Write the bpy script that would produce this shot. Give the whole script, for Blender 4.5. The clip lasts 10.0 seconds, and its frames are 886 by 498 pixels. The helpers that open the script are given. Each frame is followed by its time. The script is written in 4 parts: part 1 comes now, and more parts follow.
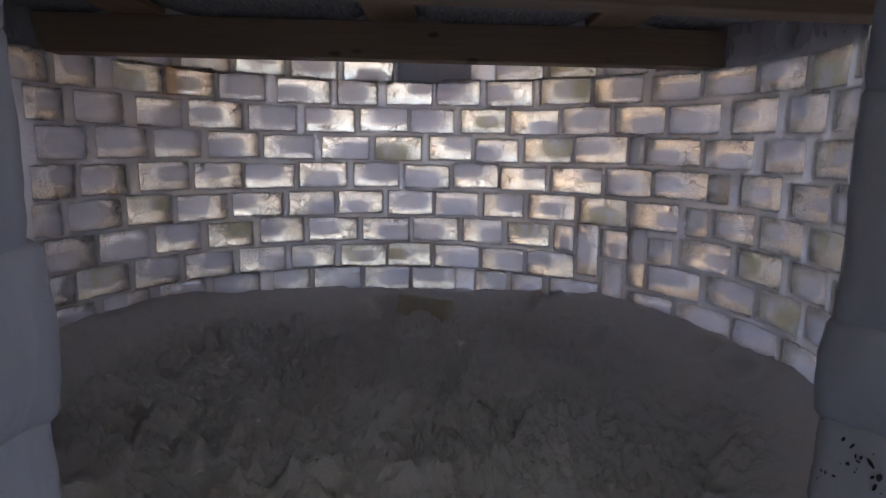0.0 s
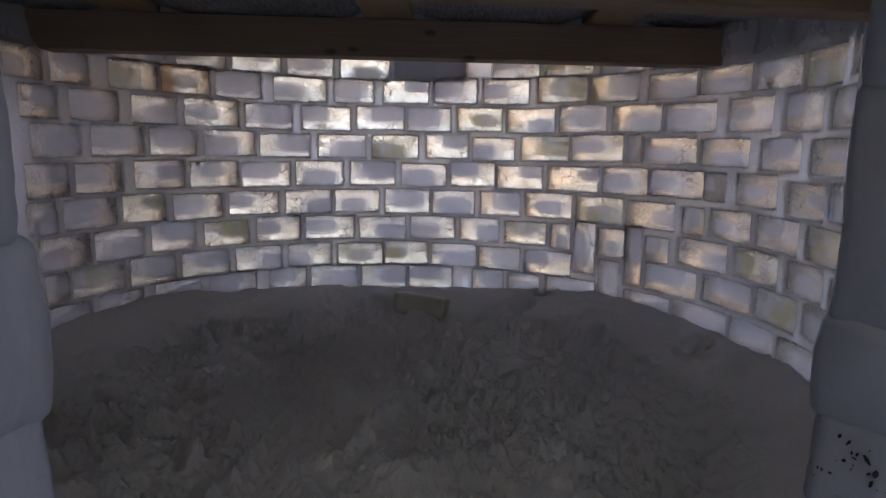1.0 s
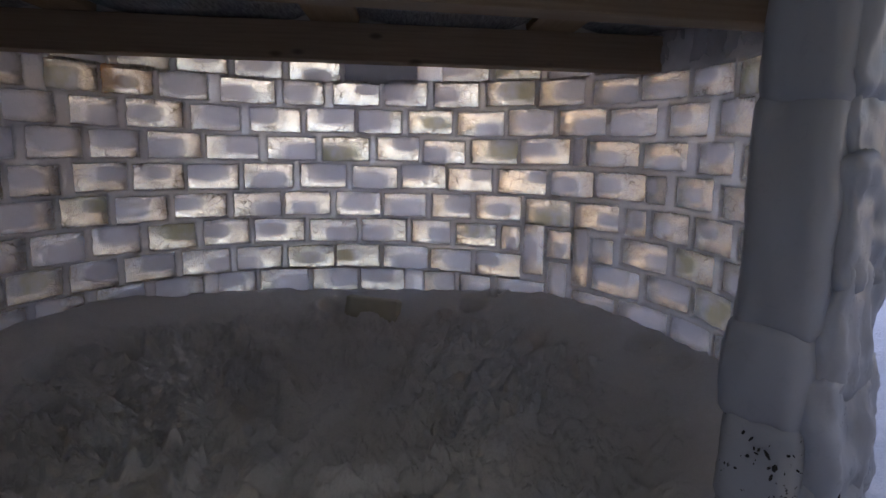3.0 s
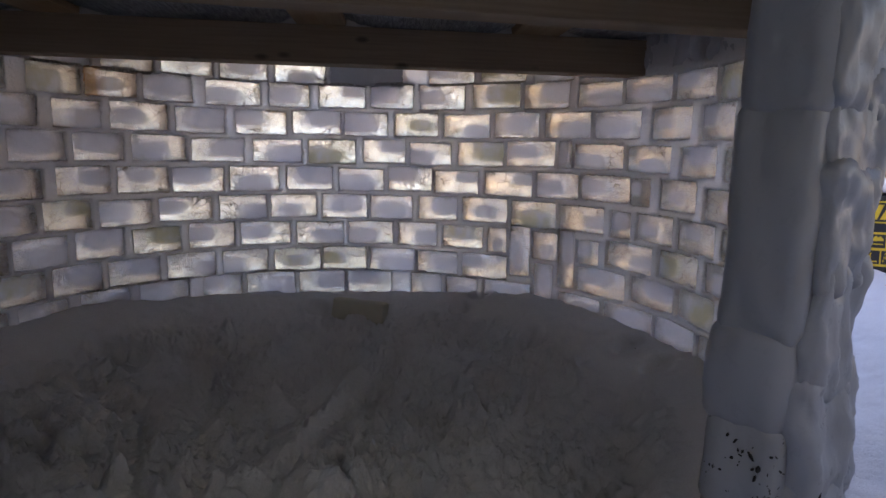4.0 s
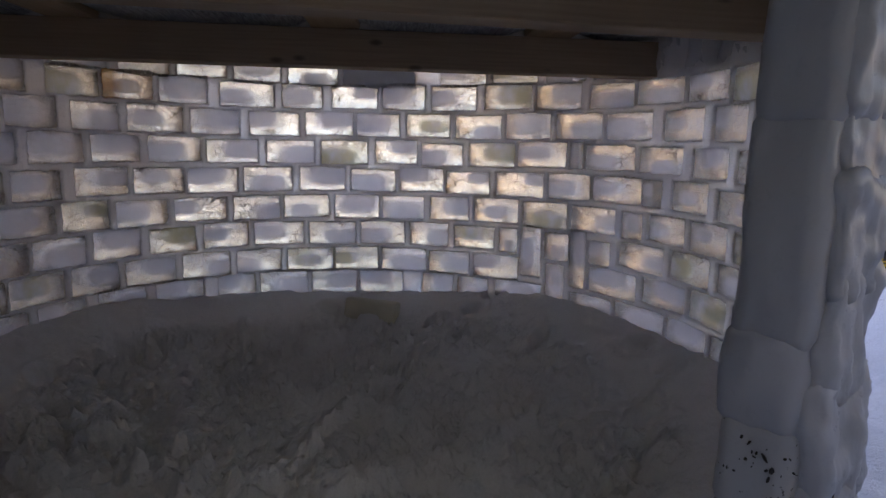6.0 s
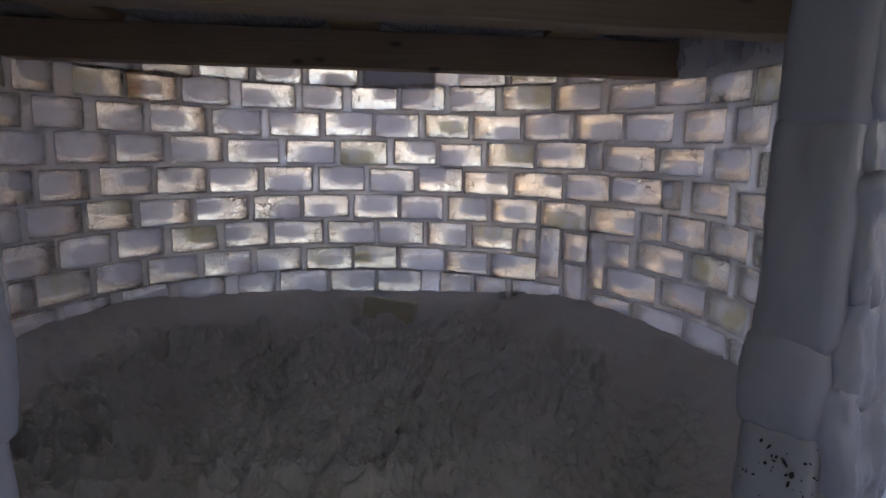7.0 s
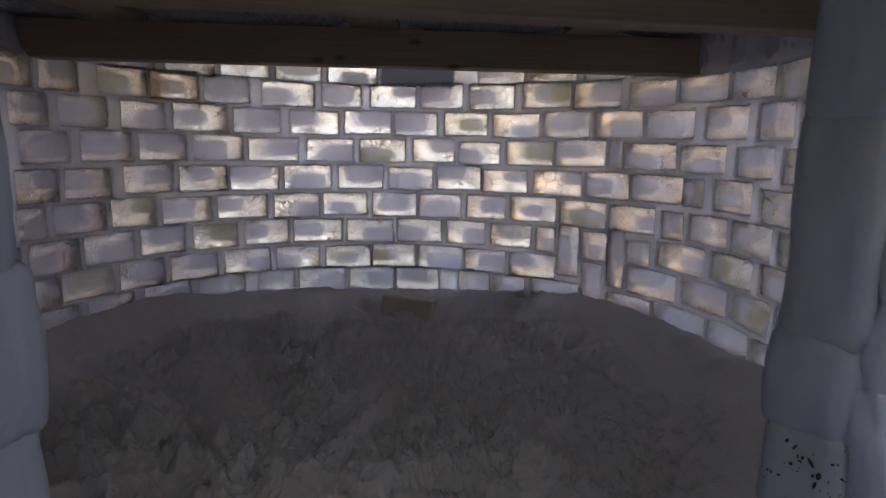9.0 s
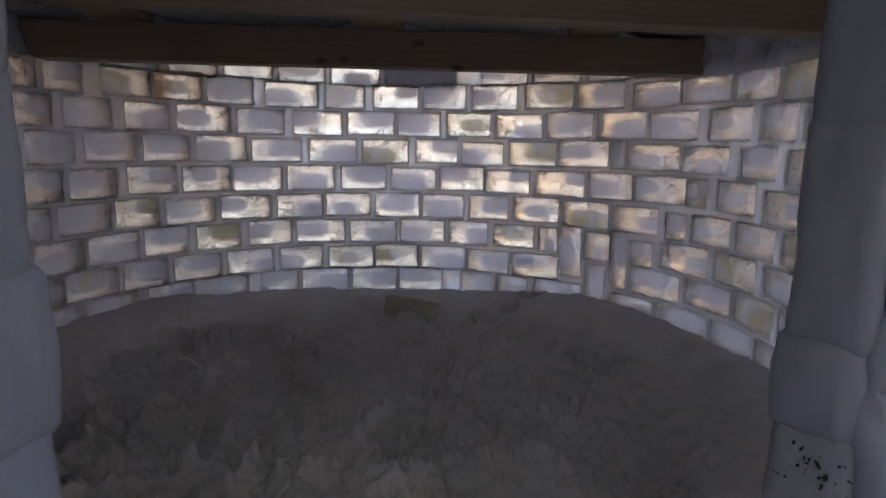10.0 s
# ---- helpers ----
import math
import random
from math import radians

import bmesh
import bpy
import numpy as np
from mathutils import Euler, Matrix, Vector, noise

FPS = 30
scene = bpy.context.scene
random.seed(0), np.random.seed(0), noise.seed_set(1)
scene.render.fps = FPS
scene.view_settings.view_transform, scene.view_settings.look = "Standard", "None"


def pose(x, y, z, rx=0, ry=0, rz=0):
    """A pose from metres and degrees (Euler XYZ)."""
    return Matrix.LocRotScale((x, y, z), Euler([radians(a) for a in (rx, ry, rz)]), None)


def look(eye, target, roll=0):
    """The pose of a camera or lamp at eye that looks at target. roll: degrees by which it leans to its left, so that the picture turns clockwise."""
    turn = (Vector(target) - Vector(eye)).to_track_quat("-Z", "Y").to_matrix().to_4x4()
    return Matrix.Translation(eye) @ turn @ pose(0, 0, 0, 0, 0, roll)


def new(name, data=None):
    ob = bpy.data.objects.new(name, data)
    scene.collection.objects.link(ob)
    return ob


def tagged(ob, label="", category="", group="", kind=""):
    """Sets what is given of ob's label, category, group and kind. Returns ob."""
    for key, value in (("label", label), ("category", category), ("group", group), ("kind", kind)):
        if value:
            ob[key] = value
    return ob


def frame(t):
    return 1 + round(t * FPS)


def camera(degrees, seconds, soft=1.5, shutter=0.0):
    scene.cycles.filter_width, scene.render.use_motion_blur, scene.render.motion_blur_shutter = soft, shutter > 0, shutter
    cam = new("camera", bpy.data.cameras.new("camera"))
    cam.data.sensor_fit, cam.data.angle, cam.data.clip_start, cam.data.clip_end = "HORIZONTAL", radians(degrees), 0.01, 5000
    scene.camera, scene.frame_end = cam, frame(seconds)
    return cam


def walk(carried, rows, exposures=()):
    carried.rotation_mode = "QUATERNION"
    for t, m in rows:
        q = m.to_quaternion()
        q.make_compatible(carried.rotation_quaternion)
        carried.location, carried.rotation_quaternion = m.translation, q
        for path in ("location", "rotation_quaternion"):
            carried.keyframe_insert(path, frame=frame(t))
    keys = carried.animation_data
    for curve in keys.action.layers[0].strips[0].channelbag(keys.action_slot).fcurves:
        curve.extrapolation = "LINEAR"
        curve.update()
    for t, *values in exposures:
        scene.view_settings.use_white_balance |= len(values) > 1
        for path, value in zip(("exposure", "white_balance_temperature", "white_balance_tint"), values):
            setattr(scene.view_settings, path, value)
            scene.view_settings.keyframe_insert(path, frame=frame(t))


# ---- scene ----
# ---- light and exposure settings ----
EXPOSURE, KELVIN, TINT = 2.65, 7020, 29
SKY_STRENGTH, SUN_STRENGTH = 0.10, 3.2
SUN_AZIMUTH, SUN_ELEVATION = radians(168), radians(28)
MORTAR_GLOW = 0.84
SNOW_COLOR = (0.94, 0.935, 0.95)
cam = camera(71.5, 10.0)
PATH = [
    (0, (0.024, 0.006, 0.811), (0.012, 1.98, 0.492), 0.9),
    (0.5, (0.024, 0.008, 0.807), (0.019, 1.982, 0.487), 1.0),
    (1, (0.026, 0.009, 0.808), (0.023, 1.983, 0.486), 0.9),
    (1.5, (0.035, 0.009, 0.811), (0.035, 1.983, 0.492), 1.0),
    (2, (0.047, 0.003, 0.817), (0.066, 1.978, 0.5), 1.0),
    (2.5, (0.071, -0.002, 0.815), (0.134, 1.971, 0.497), 1.0),
    (3, (0.077, 0.0, 0.818), (0.195, 1.971, 0.5), 1.1),
    (4.5, (0.069, -0.016, 0.835), (0.242, 1.951, 0.518), 1.0),
    (5, (0.072, -0.025, 0.84), (0.253, 1.941, 0.523), 1.0),
    (5.5, (0.062, -0.022, 0.839), (0.225, 1.946, 0.518), 1.0),
    (7, (0.051, -0.031, 0.843), (0.133, 1.941, 0.518), 1.1),
    (7.5, (0.049, -0.035, 0.842), (0.102, 1.937, 0.517), 1.1),
    (8, (0.048, -0.038, 0.845), (0.096, 1.935, 0.519), 1.0),
    (8.5, (0.042, -0.042, 0.847), (0.08, 1.931, 0.52), 1.0),
    (9, (0.046, -0.031, 0.84), (0.072, 1.941, 0.51), 1.0),
    (9.5, (0.043, -0.033, 0.841), (0.07, 1.939, 0.51), 1.1),
    (10, (0.037, -0.034, 0.844), (0.06, 1.938, 0.513), 1.0),
]
walk(cam, [(t, look(eye, target, roll)) for t, eye, target, roll in PATH],
     exposures=((0.0, EXPOSURE, KELVIN, TINT), (10.0, EXPOSURE, KELVIN, TINT)))

# ---- world and sun ----
world = bpy.data.worlds.new("winter_sky")
scene.world = world
world.use_nodes = True
sky = world.node_tree.nodes.new("ShaderNodeTexSky")
sky.sky_type, sky.sun_disc = "NISHITA", False
sky.sun_elevation, sky.sun_rotation = SUN_ELEVATION, SUN_AZIMUTH
background = world.node_tree.nodes["Background"]
background.inputs["Strength"].default_value = SKY_STRENGTH
world.node_tree.links.new(sky.outputs[0], background.inputs["Color"])
sun_data = bpy.data.lights.new("sun", "SUN")
sun_data.energy, sun_data.angle, sun_data.color = SUN_STRENGTH, radians(0.6), (1.0, 0.92, 0.74)
sun = new("sun", sun_data)
sun_dir = Vector((math.sin(SUN_AZIMUTH) * math.cos(SUN_ELEVATION), math.cos(SUN_AZIMUTH) * math.cos(SUN_ELEVATION), math.sin(SUN_ELEVATION)))
sun.matrix_world = look(sun_dir * 30, (0, 0, 0))


# ---- materials ----
class Shade:
    """A small helper to wire node materials."""

    def __init__(self, name):
        self.mat = bpy.data.materials.new(name)
        self.mat.use_nodes = True
        self.tree = self.mat.node_tree
        self.tree.nodes.clear()
        self.out = self.tree.nodes.new("ShaderNodeOutputMaterial")
        self.coords = self.tree.nodes.new("ShaderNodeTexCoord")

    def put(self, socket, value):
        if isinstance(value, bpy.types.NodeSocket):
            self.tree.links.new(value, socket)
        elif hasattr(socket, "default_value"):
            if isinstance(value, tuple) and len(value) == 3 and socket.type == "RGBA":
                value = (*value, 1.0)
            socket.default_value = value

    def add(self, kind, ins=None, **props):
        n = self.tree.nodes.new("ShaderNode" + kind)
        for k, v in props.items():
            if k == "operation":
                n.operation = v
            elif k == "blend_type":
                n.blend_type = v
            elif k == "feature":
                n.feature = v
            elif k == "data_type":
                n.data_type = v
            elif k == "wave_type":
                n.wave_type = v
            elif k == "bands_direction":
                n.bands_direction = v
            elif k == "distribution":
                n.distribution = v
        for k, v in (ins or {}).items():
            self.put(n.inputs[k], v)
        return n

    def math(self, op, a, b=0.0, c=0.0):
        return self.add("Math", {0: a, 1: b, 2: c}, operation=op).outputs[0]

    def vmath(self, op, a, b):
        return self.add("VectorMath", {0: a, 1: b}, operation=op).outputs[0]

    def where(self, source="Object", scale=(1, 1, 1), offset=(0, 0, 0)):
        return self.add("Mapping", {"Vector": self.coords.outputs[source], "Scale": scale, "Location": offset}).outputs[0]

    def noise(self, vec, scale, detail=4.0, rough=0.55, distort=0.0):
        return self.add("TexNoise", {"Vector": vec, "Scale": scale, "Detail": detail, "Roughness": rough, "Distortion": distort}).outputs["Fac"]

    def ramp(self, fac, stops):
        n = self.add("ValToRGB", {"Fac": fac})
        e = n.color_ramp.elements
        while len(e) < len(stops):
            e.new(0.5)
        for el, (p, c) in zip(e, stops):
            el.position = p
            el.color = (*c, 1) if isinstance(c, tuple) else (c, c, c, 1)
        return n.outputs["Color"]

    def mix(self, fac, a, b, blend="MIX"):
        n = self.add("Mix", data_type="RGBA", blend_type=blend)
        self.put(n.inputs[0], fac), self.put(n.inputs[6], a), self.put(n.inputs[7], b)
        return n.outputs[2]

    def bump(self, height, strength, distance):
        return self.add("Bump", {"Height": height, "Strength": strength, "Distance": distance}).outputs[0]

    def mixsh(self, fac, a, b):
        n = self.add("MixShader", {0: fac})
        self.put(n.inputs[1], a), self.put(n.inputs[2], b)
        return n.outputs[0]

    def done(self, shader):
        self.tree.links.new(shader, self.out.inputs["Surface"])
        return self.mat


def principled(s, color, rough, normal=None, metal=0.0, spec=0.5):
    ins = {"Base Color": color, "Roughness": rough, "Metallic": metal, "Specular IOR Level": spec}
    if normal is not None:
        ins["Normal"] = normal
    return s.add("BsdfPrincipled", ins).outputs[0]


def ice_material(name, core_color, clear_color, core_reach=1.0, patch=None):
    """Clear ice with a cloudy heart of trapped air, cracks and a frosted skin."""
    s = Shade(name)
    rnd = s.add("ObjectInfo").outputs["Random"]
    shift = s.add("CombineXYZ", {0: s.math("MULTIPLY", s.math("SUBTRACT", rnd, 0.5), 0.13),
                                 1: s.math("MULTIPLY", rnd, 7.0),
                                 2: s.math("MULTIPLY", s.math("SUBTRACT", s.math("FRACT", s.math("MULTIPLY", rnd, 17.3)), 0.5), 0.05)}).outputs[0]
    local = s.vmath("ADD", s.coords.outputs["Object"], shift)
    grain = s.vmath("ADD", s.coords.outputs["Object"], s.add("CombineXYZ", {0: s.math("MULTIPLY", rnd, 31.0), 1: s.math("MULTIPLY", rnd, 13.0), 2: 0.0}).outputs[0])
    sep = s.add("SeparateXYZ", {0: local})
    wob = s.math("MULTIPLY", s.math("SUBTRACT", s.noise(grain, 16.0, 2.0), 0.5), 0.9)
    size = s.math("ADD", 0.72, s.math("MULTIPLY", s.math("FRACT", s.math("MULTIPLY", rnd, 5.7)), 0.65))
    ex = s.math("POWER", s.math("ABSOLUTE", s.math("DIVIDE", sep.outputs[0], s.math("MULTIPLY", size, 0.082 * core_reach))), 3.0)
    ez = s.math("POWER", s.math("ABSOLUTE", s.math("DIVIDE", sep.outputs[2], s.math("MULTIPLY", size, 0.038 * core_reach))), 3.0)
    dist = s.math("ADD", s.math("ADD", ex, ez), wob)
    core = s.add("MapRange", {"Value": dist, "From Min": 0.2, "From Max": 1.7, "To Min": 1.0, "To Max": 0.0}).outputs[0]
    # fern-like cracks and frost that scatter the light
    swirl = s.vmath("ADD", grain, s.vmath("MULTIPLY", s.add("TexNoise", {"Vector": grain, "Scale": 13.0, "Detail": 3.0}).outputs["Color"], (0.11, 0.11, 0.11)))
    long_way = s.add("Mapping", {"Vector": swirl, "Scale": (1.0, 1.0, 2.2), "Rotation": (0.0, 0.6, 0.0)}).outputs[0]
    crack = s.add("TexVoronoi", {"Vector": long_way, "Scale": 15.0}, feature="DISTANCE_TO_EDGE").outputs["Distance"]
    fine_crack = s.add("TexVoronoi", {"Vector": swirl, "Scale": 55.0}, feature="DISTANCE_TO_EDGE").outputs["Distance"]
    lines = s.add("MapRange", {"Value": crack, "From Min": 0.012, "From Max": 0.05, "To Min": 1.0, "To Max": 0.0}).outputs[0]
    hair = s.add("MapRange", {"Value": fine_crack, "From Min": 0.02, "From Max": 0.12, "To Min": 1.0, "To Max": 0.0}).outputs[0]
    fern = s.noise(swirl, 95.0, 5.0, 0.75, 1.4)
    coarse = s.noise(grain, 26.0, 3.0, 0.6, 0.8)
    where_cracked = s.add("MapRange", {"Value": s.noise(grain, 9.0, 2.0), "From Min": 0.42, "From Max": 0.60}).outputs[0]
    where_fine = s.add("MapRange", {"Value": s.noise(local, 12.0, 2.0), "From Min": 0.46, "From Max": 0.62}).outputs[0]
    etched = s.math("MAXIMUM", s.math("MULTIPLY", lines, where_cracked), s.math("MULTIPLY", s.math("MULTIPLY", hair, 0.8), where_fine))
    mottle = s.add("MapRange", {"Value": fern, "From Min": 0.40, "From Max": 0.54, "To Min": 1.0, "To Max": 0.0}).outputs[0]
    height = s.math("ADD", s.math("ADD", s.math("MULTIPLY", fern, 0.6), coarse), s.math("MULTIPLY", etched, 0.5))
    nrm = s.bump(height, 1.0, 0.007)
    rough = s.math("ADD", 0.10, s.math("MULTIPLY", coarse, 0.22))
    # cracks and mottle; their gold puts refracted warm light into the colour
    gold_tint = s.mix(s.math("MULTIPLY", etched, 0.9), clear_color, (0.40, 0.33, 0.22))
    gold_tint = s.mix(s.math("MULTIPLY", mottle, 0.45), gold_tint, (0.66, 0.58, 0.43))
    glass = s.add("BsdfGlass", {"Color": gold_tint, "Roughness": rough, "IOR": 1.31, "Normal": nrm}).outputs[0]
    cloud_noise = s.noise(grain, 30.0, 4.0)
    tint = s.mix(s.math("MULTIPLY", cloud_noise, 0.6), (0.85, 0.84, 0.86), (0.70, 0.69, 0.71))
    tint = s.mix(s.add("MapRange", {"Value": s.noise(local, 8.0, 3.0), "From Min": 0.40, "From Max": 0.58}).outputs[0], tint, core_color)
    # frost over dark cracks, its mottle painted with the same warm light
    frost_tint = s.mix(etched, s.mix(mottle, (0.98, 0.96, 0.91), (0.50, 0.44, 0.32)), (0.07, 0.05, 0.035))
    tint = s.mix(s.math("MULTIPLY", s.math("SUBTRACT", 1.0, core), 0.9), tint, frost_tint)
    if patch:
        px = s.add("MapRange", {"Value": s.add("SeparateXYZ", {0: s.coords.outputs["Object"]}).outputs[0], "From Min": -0.015, "From Max": -0.06}).outputs[0]
        tint = s.mix(s.math("MULTIPLY", px, 0.9), tint, patch)
        core = s.math("MAXIMUM", core, s.math("MULTIPLY", px, 0.85))
    diffuse = s.add("BsdfDiffuse", {"Color": tint, "Normal": nrm}).outputs[0]
    through_ice = s.add("BsdfTranslucent", {"Color": tint}).outputs[0]
    cloud = s.mixsh(0.8, diffuse, through_ice)
    # frost creeps in from the joints over the edges of the face
    raw = s.add("SeparateXYZ", {0: s.coords.outputs["Object"]})
    creep = s.math("MULTIPLY", s.noise(grain, 38.0, 4.0, 0.6), 0.010)
    clear_x = s.add("MapRange", {"Value": s.math("SUBTRACT", s.math("SUBTRACT", 0.1075, s.math("ABSOLUTE", raw.outputs[0])), creep), "From Min": -0.004, "From Max": 0.015}).outputs[0]
    clear_z = s.add("MapRange", {"Value": s.math("SUBTRACT", s.math("SUBTRACT", 0.054, s.math("ABSOLUTE", raw.outputs[2])), creep), "From Min": -0.004, "From Max": 0.015}).outputs[0]
    rim = s.math("SUBTRACT", 1.0, s.math("MULTIPLY", clear_x, clear_z))
    inner_face = s.add("MapRange", {"Value": raw.outputs[1], "From Min": 0.0, "From Max": -0.05}).outputs[0]
    rim = s.math("MULTIPLY", rim, inner_face)
    frost = s.math("MULTIPLY", inner_face, s.math("ADD", 0.28, s.math("MULTIPLY", s.math("MAXIMUM", etched, s.math("MULTIPLY", mottle, 0.7)), 0.66)))
    milky = s.math("ADD", 0.06, s.math("MULTIPLY", s.math("MAXIMUM", frost, s.math("MAXIMUM", core, rim)), 0.90))
    body = s.mixsh(milky, glass, cloud)
    gloss = s.add("BsdfGlossy", {"Roughness": 0.25, "Color": (0.9, 0.93, 1.0), "Normal": nrm}).outputs[0]
    return s.done(s.mixsh(s.math("MULTIPLY", s.add("Fresnel", {"IOR": 1.31}).outputs[0], 0.6), body, gloss))


def slab_ice_material(name, color, dirt=0.0):
    """Thick wet milky ice of the wall ends."""
    s = Shade(name)
    p = s.coords.outputs["Object"]
    n1, n2, n3 = s.noise(p, 5.0, 3.0), s.noise(p, 60.0, 5.0, 0.6, 0.8), s.noise(s.where(scale=(1, 1, 0.45)), 11.0, 4.0, 0.55, 1.4)
    col = s.mix(n1, color, tuple(0.80 * c for c in color))
    col = s.mix(s.add("MapRange", {"Value": n3, "From Min": 0.55, "From Max": 0.8, "To Max": 0.35}).outputs[0], col, tuple(min(1.0, 1.35 * c) for c in color))
    if dirt:
        specks = s.add("MapRange", {"Value": s.noise(p, 46.0, 3.0, 0.7), "From Min": 0.64, "From Max": 0.68, "To Max": dirt}).outputs[0]
        col = s.mix(specks, col, (0.02, 0.016, 0.012))
    nrm = s.bump(s.math("ADD", s.math("MULTIPLY", n2, 0.12), n3), 0.35, 0.008)
    base = principled(s, col, s.math("ADD", 0.16, s.math("MULTIPLY", n2, 0.3)), nrm, 0.0, 0.4)
    deep = s.add("BsdfTranslucent", {"Color": col}).outputs[0]
    return s.done(s.mixsh(0.5, base, deep))


def mortar_material():
    s = Shade("packed_slush_joints")
    p = s.coords.outputs["Object"]
    n1, n2, n3 = s.noise(p, 5.0, 3.0), s.noise(p, 60.0, 5.0, 0.65), s.noise(p, 210.0, 3.0)
    col = s.mix(n1, (0.96, 0.955, 0.96), (0.90, 0.895, 0.91))
    nrm = s.bump(s.math("ADD", n2, s.math("MULTIPLY", n3, 0.35)), 0.7, 0.008)
    front = s.add("BsdfDiffuse", {"Color": col, "Normal": nrm}).outputs[0]
    deep = s.add("BsdfTranslucent", {"Color": col, "Normal": nrm}).outputs[0]
    return s.done(s.mixsh(MORTAR_GLOW, front, deep))


def snow_material(name, color, dark, dirt=0.3):
    s = Shade(name)
    p = s.coords.outputs["Object"]
    n1, n2, n3, n4 = s.noise(p, 1.7, 4.0), s.noise(s.where(scale=(0.6, 1.2, 1)), 24.0, 6.0, 0.65, 0.5), s.noise(p, 130.0, 4.0, 0.7), s.noise(p, 520.0, 2.0)
    blot = s.add("MapRange", {"Value": s.noise(p, 4.5, 5.0, 0.65, 0.4), "From Min": 0.45, "From Max": 0.75, "To Max": dirt}).outputs[0]
    col = s.mix(n1, color, tuple(0.86 * c for c in color))
    col = s.mix(blot, col, dark)
    col = s.mix(s.add("MapRange", {"Value": n3, "From Min": 0.46, "From Max": 0.60, "To Max": 0.5}).outputs[0], col, tuple(0.84 * c for c in color))
    specks = s.add("MapRange", {"Value": s.noise(p, 90.0, 2.0, 0.6), "From Min": 0.77, "From Max": 0.80, "To Max": 0.7 * dirt}).outputs[0]
    col = s.mix(specks, col, (0.05, 0.045, 0.04))
    h = s.math("ADD", s.math("ADD", s.math("MULTIPLY", n2, 0.6), s.math("MULTIPLY", n3, 0.5)), s.math("MULTIPLY", n4, 0.12))
    nrm = s.bump(h, 1.0, 0.018)
    return s.done(principled(s, col, s.math("ADD", 0.5, s.math("MULTIPLY", n3, 0.3)), nrm, 0.0, 0.3))


def wood_material(name, light, dark, axis=0, knots=True):
    s = Shade(name)
    sc = [26.0, 26.0, 26.0]
    sc[axis] = 1.4
    rnd = s.add("ObjectInfo").outputs["Random"]
    p = s.vmath("ADD", s.coords.outputs["Object"], s.add("CombineXYZ", {0: s.math("MULTIPLY", rnd, 9.0), 1: s.math("MULTIPLY", rnd, 5.0), 2: 0.0}).outputs[0])
    q = s.add("Mapping", {"Vector": p, "Scale": tuple(sc)}).outputs[0]
    ks = [0.4, 0.4, 13.0]
    ks[axis] = 6.0
    vor = s.add("TexVoronoi", {"Vector": s.add("Mapping", {"Vector": p, "Scale": tuple(ks)}).outputs[0], "Scale": 1.0, "Randomness": 1.0})
    knot = s.add("MapRange", {"Value": vor.outputs["Distance"], "From Min": 0.07, "From Max": 0.17, "To Min": 1.0, "To Max": 0.0}).outputs[0]
    pick = s.add("MapRange", {"Value": s.add("SeparateColor", {0: vor.outputs["Color"]}).outputs[0], "From Min": 0.28, "From Max": 0.32}).outputs[0]
    knot = s.math("MULTIPLY", knot, pick) if knots else 0.0
    warp = s.math("MULTIPLY", knot, 0.8) if knots else 0.0
    rings = s.add("TexWave", {"Vector": q, "Scale": 0.9, "Distortion": 7.0, "Detail": 3.0, "Detail Scale": 0.8, "Phase Offset": warp}, wave_type="BANDS", bands_direction="Z").outputs["Fac"]
    fine = s.noise(q, 2.6, 5.0, 0.65)
    fac = s.math("ADD", s.math("MULTIPLY", rings, 0.12), s.math("MULTIPLY", fine, 0.88))
    col = s.ramp(fac, [(0.2, dark), (0.5, tuple((a + b) / 2 for a, b in zip(light, dark))), (0.8, light)])
    if knots:
        col = s.mix(s.math("MULTIPLY", knot, 0.85), col, tuple(0.28 * c for c in dark))
    col = s.mix(s.math("MULTIPLY", s.noise(p, 3.0, 3.0), 0.5), col, tuple(0.6 * c for c in dark))
    nrm = s.bump(fac, 0.35, 0.002)
    return s.done(principled(s, col, 0.7, nrm, 0.0, 0.25))


def plain_material(name, color, rough, metal=0.0, vary=0.2, scale=12.0, bump=0.0):
    s = Shade(name)
    p = s.coords.outputs["Object"]
    n = s.noise(p, scale, 5.0, 0.6)
    n2 = s.noise(p, scale * 9, 3.0)
    col = s.mix(s.math("MULTIPLY", n, vary * 2), color, tuple(0.55 * c for c in color))
    nrm = s.bump(n2, bump, 0.004) if bump else None
    return s.done(principled(s, col, s.math("ADD", rough, s.math("MULTIPLY", s.math("SUBTRACT", n2, 0.5), 0.2)), nrm, metal))


def tarp_material():
    s = Shade("frosted_grey_sheet")
    p = s.where(scale=(1.0, 0.12, 1.0))
    streak = s.noise(p, 150.0, 6.0, 0.75, 0.8)
    blot = s.noise(s.coords.outputs["Object"], 5.0, 4.0)
    fac = s.math("MULTIPLY", s.add("MapRange", {"Value": streak, "From Min": 0.42, "From Max": 0.72}).outputs[0], s.math("ADD", 0.25, blot))
    col = s.mix(fac, (0.10, 0.102, 0.11), (0.66, 0.67, 0.70))
    return s.done(principled(s, col, 0.45, s.bump(streak, 0.6, 0.004)))


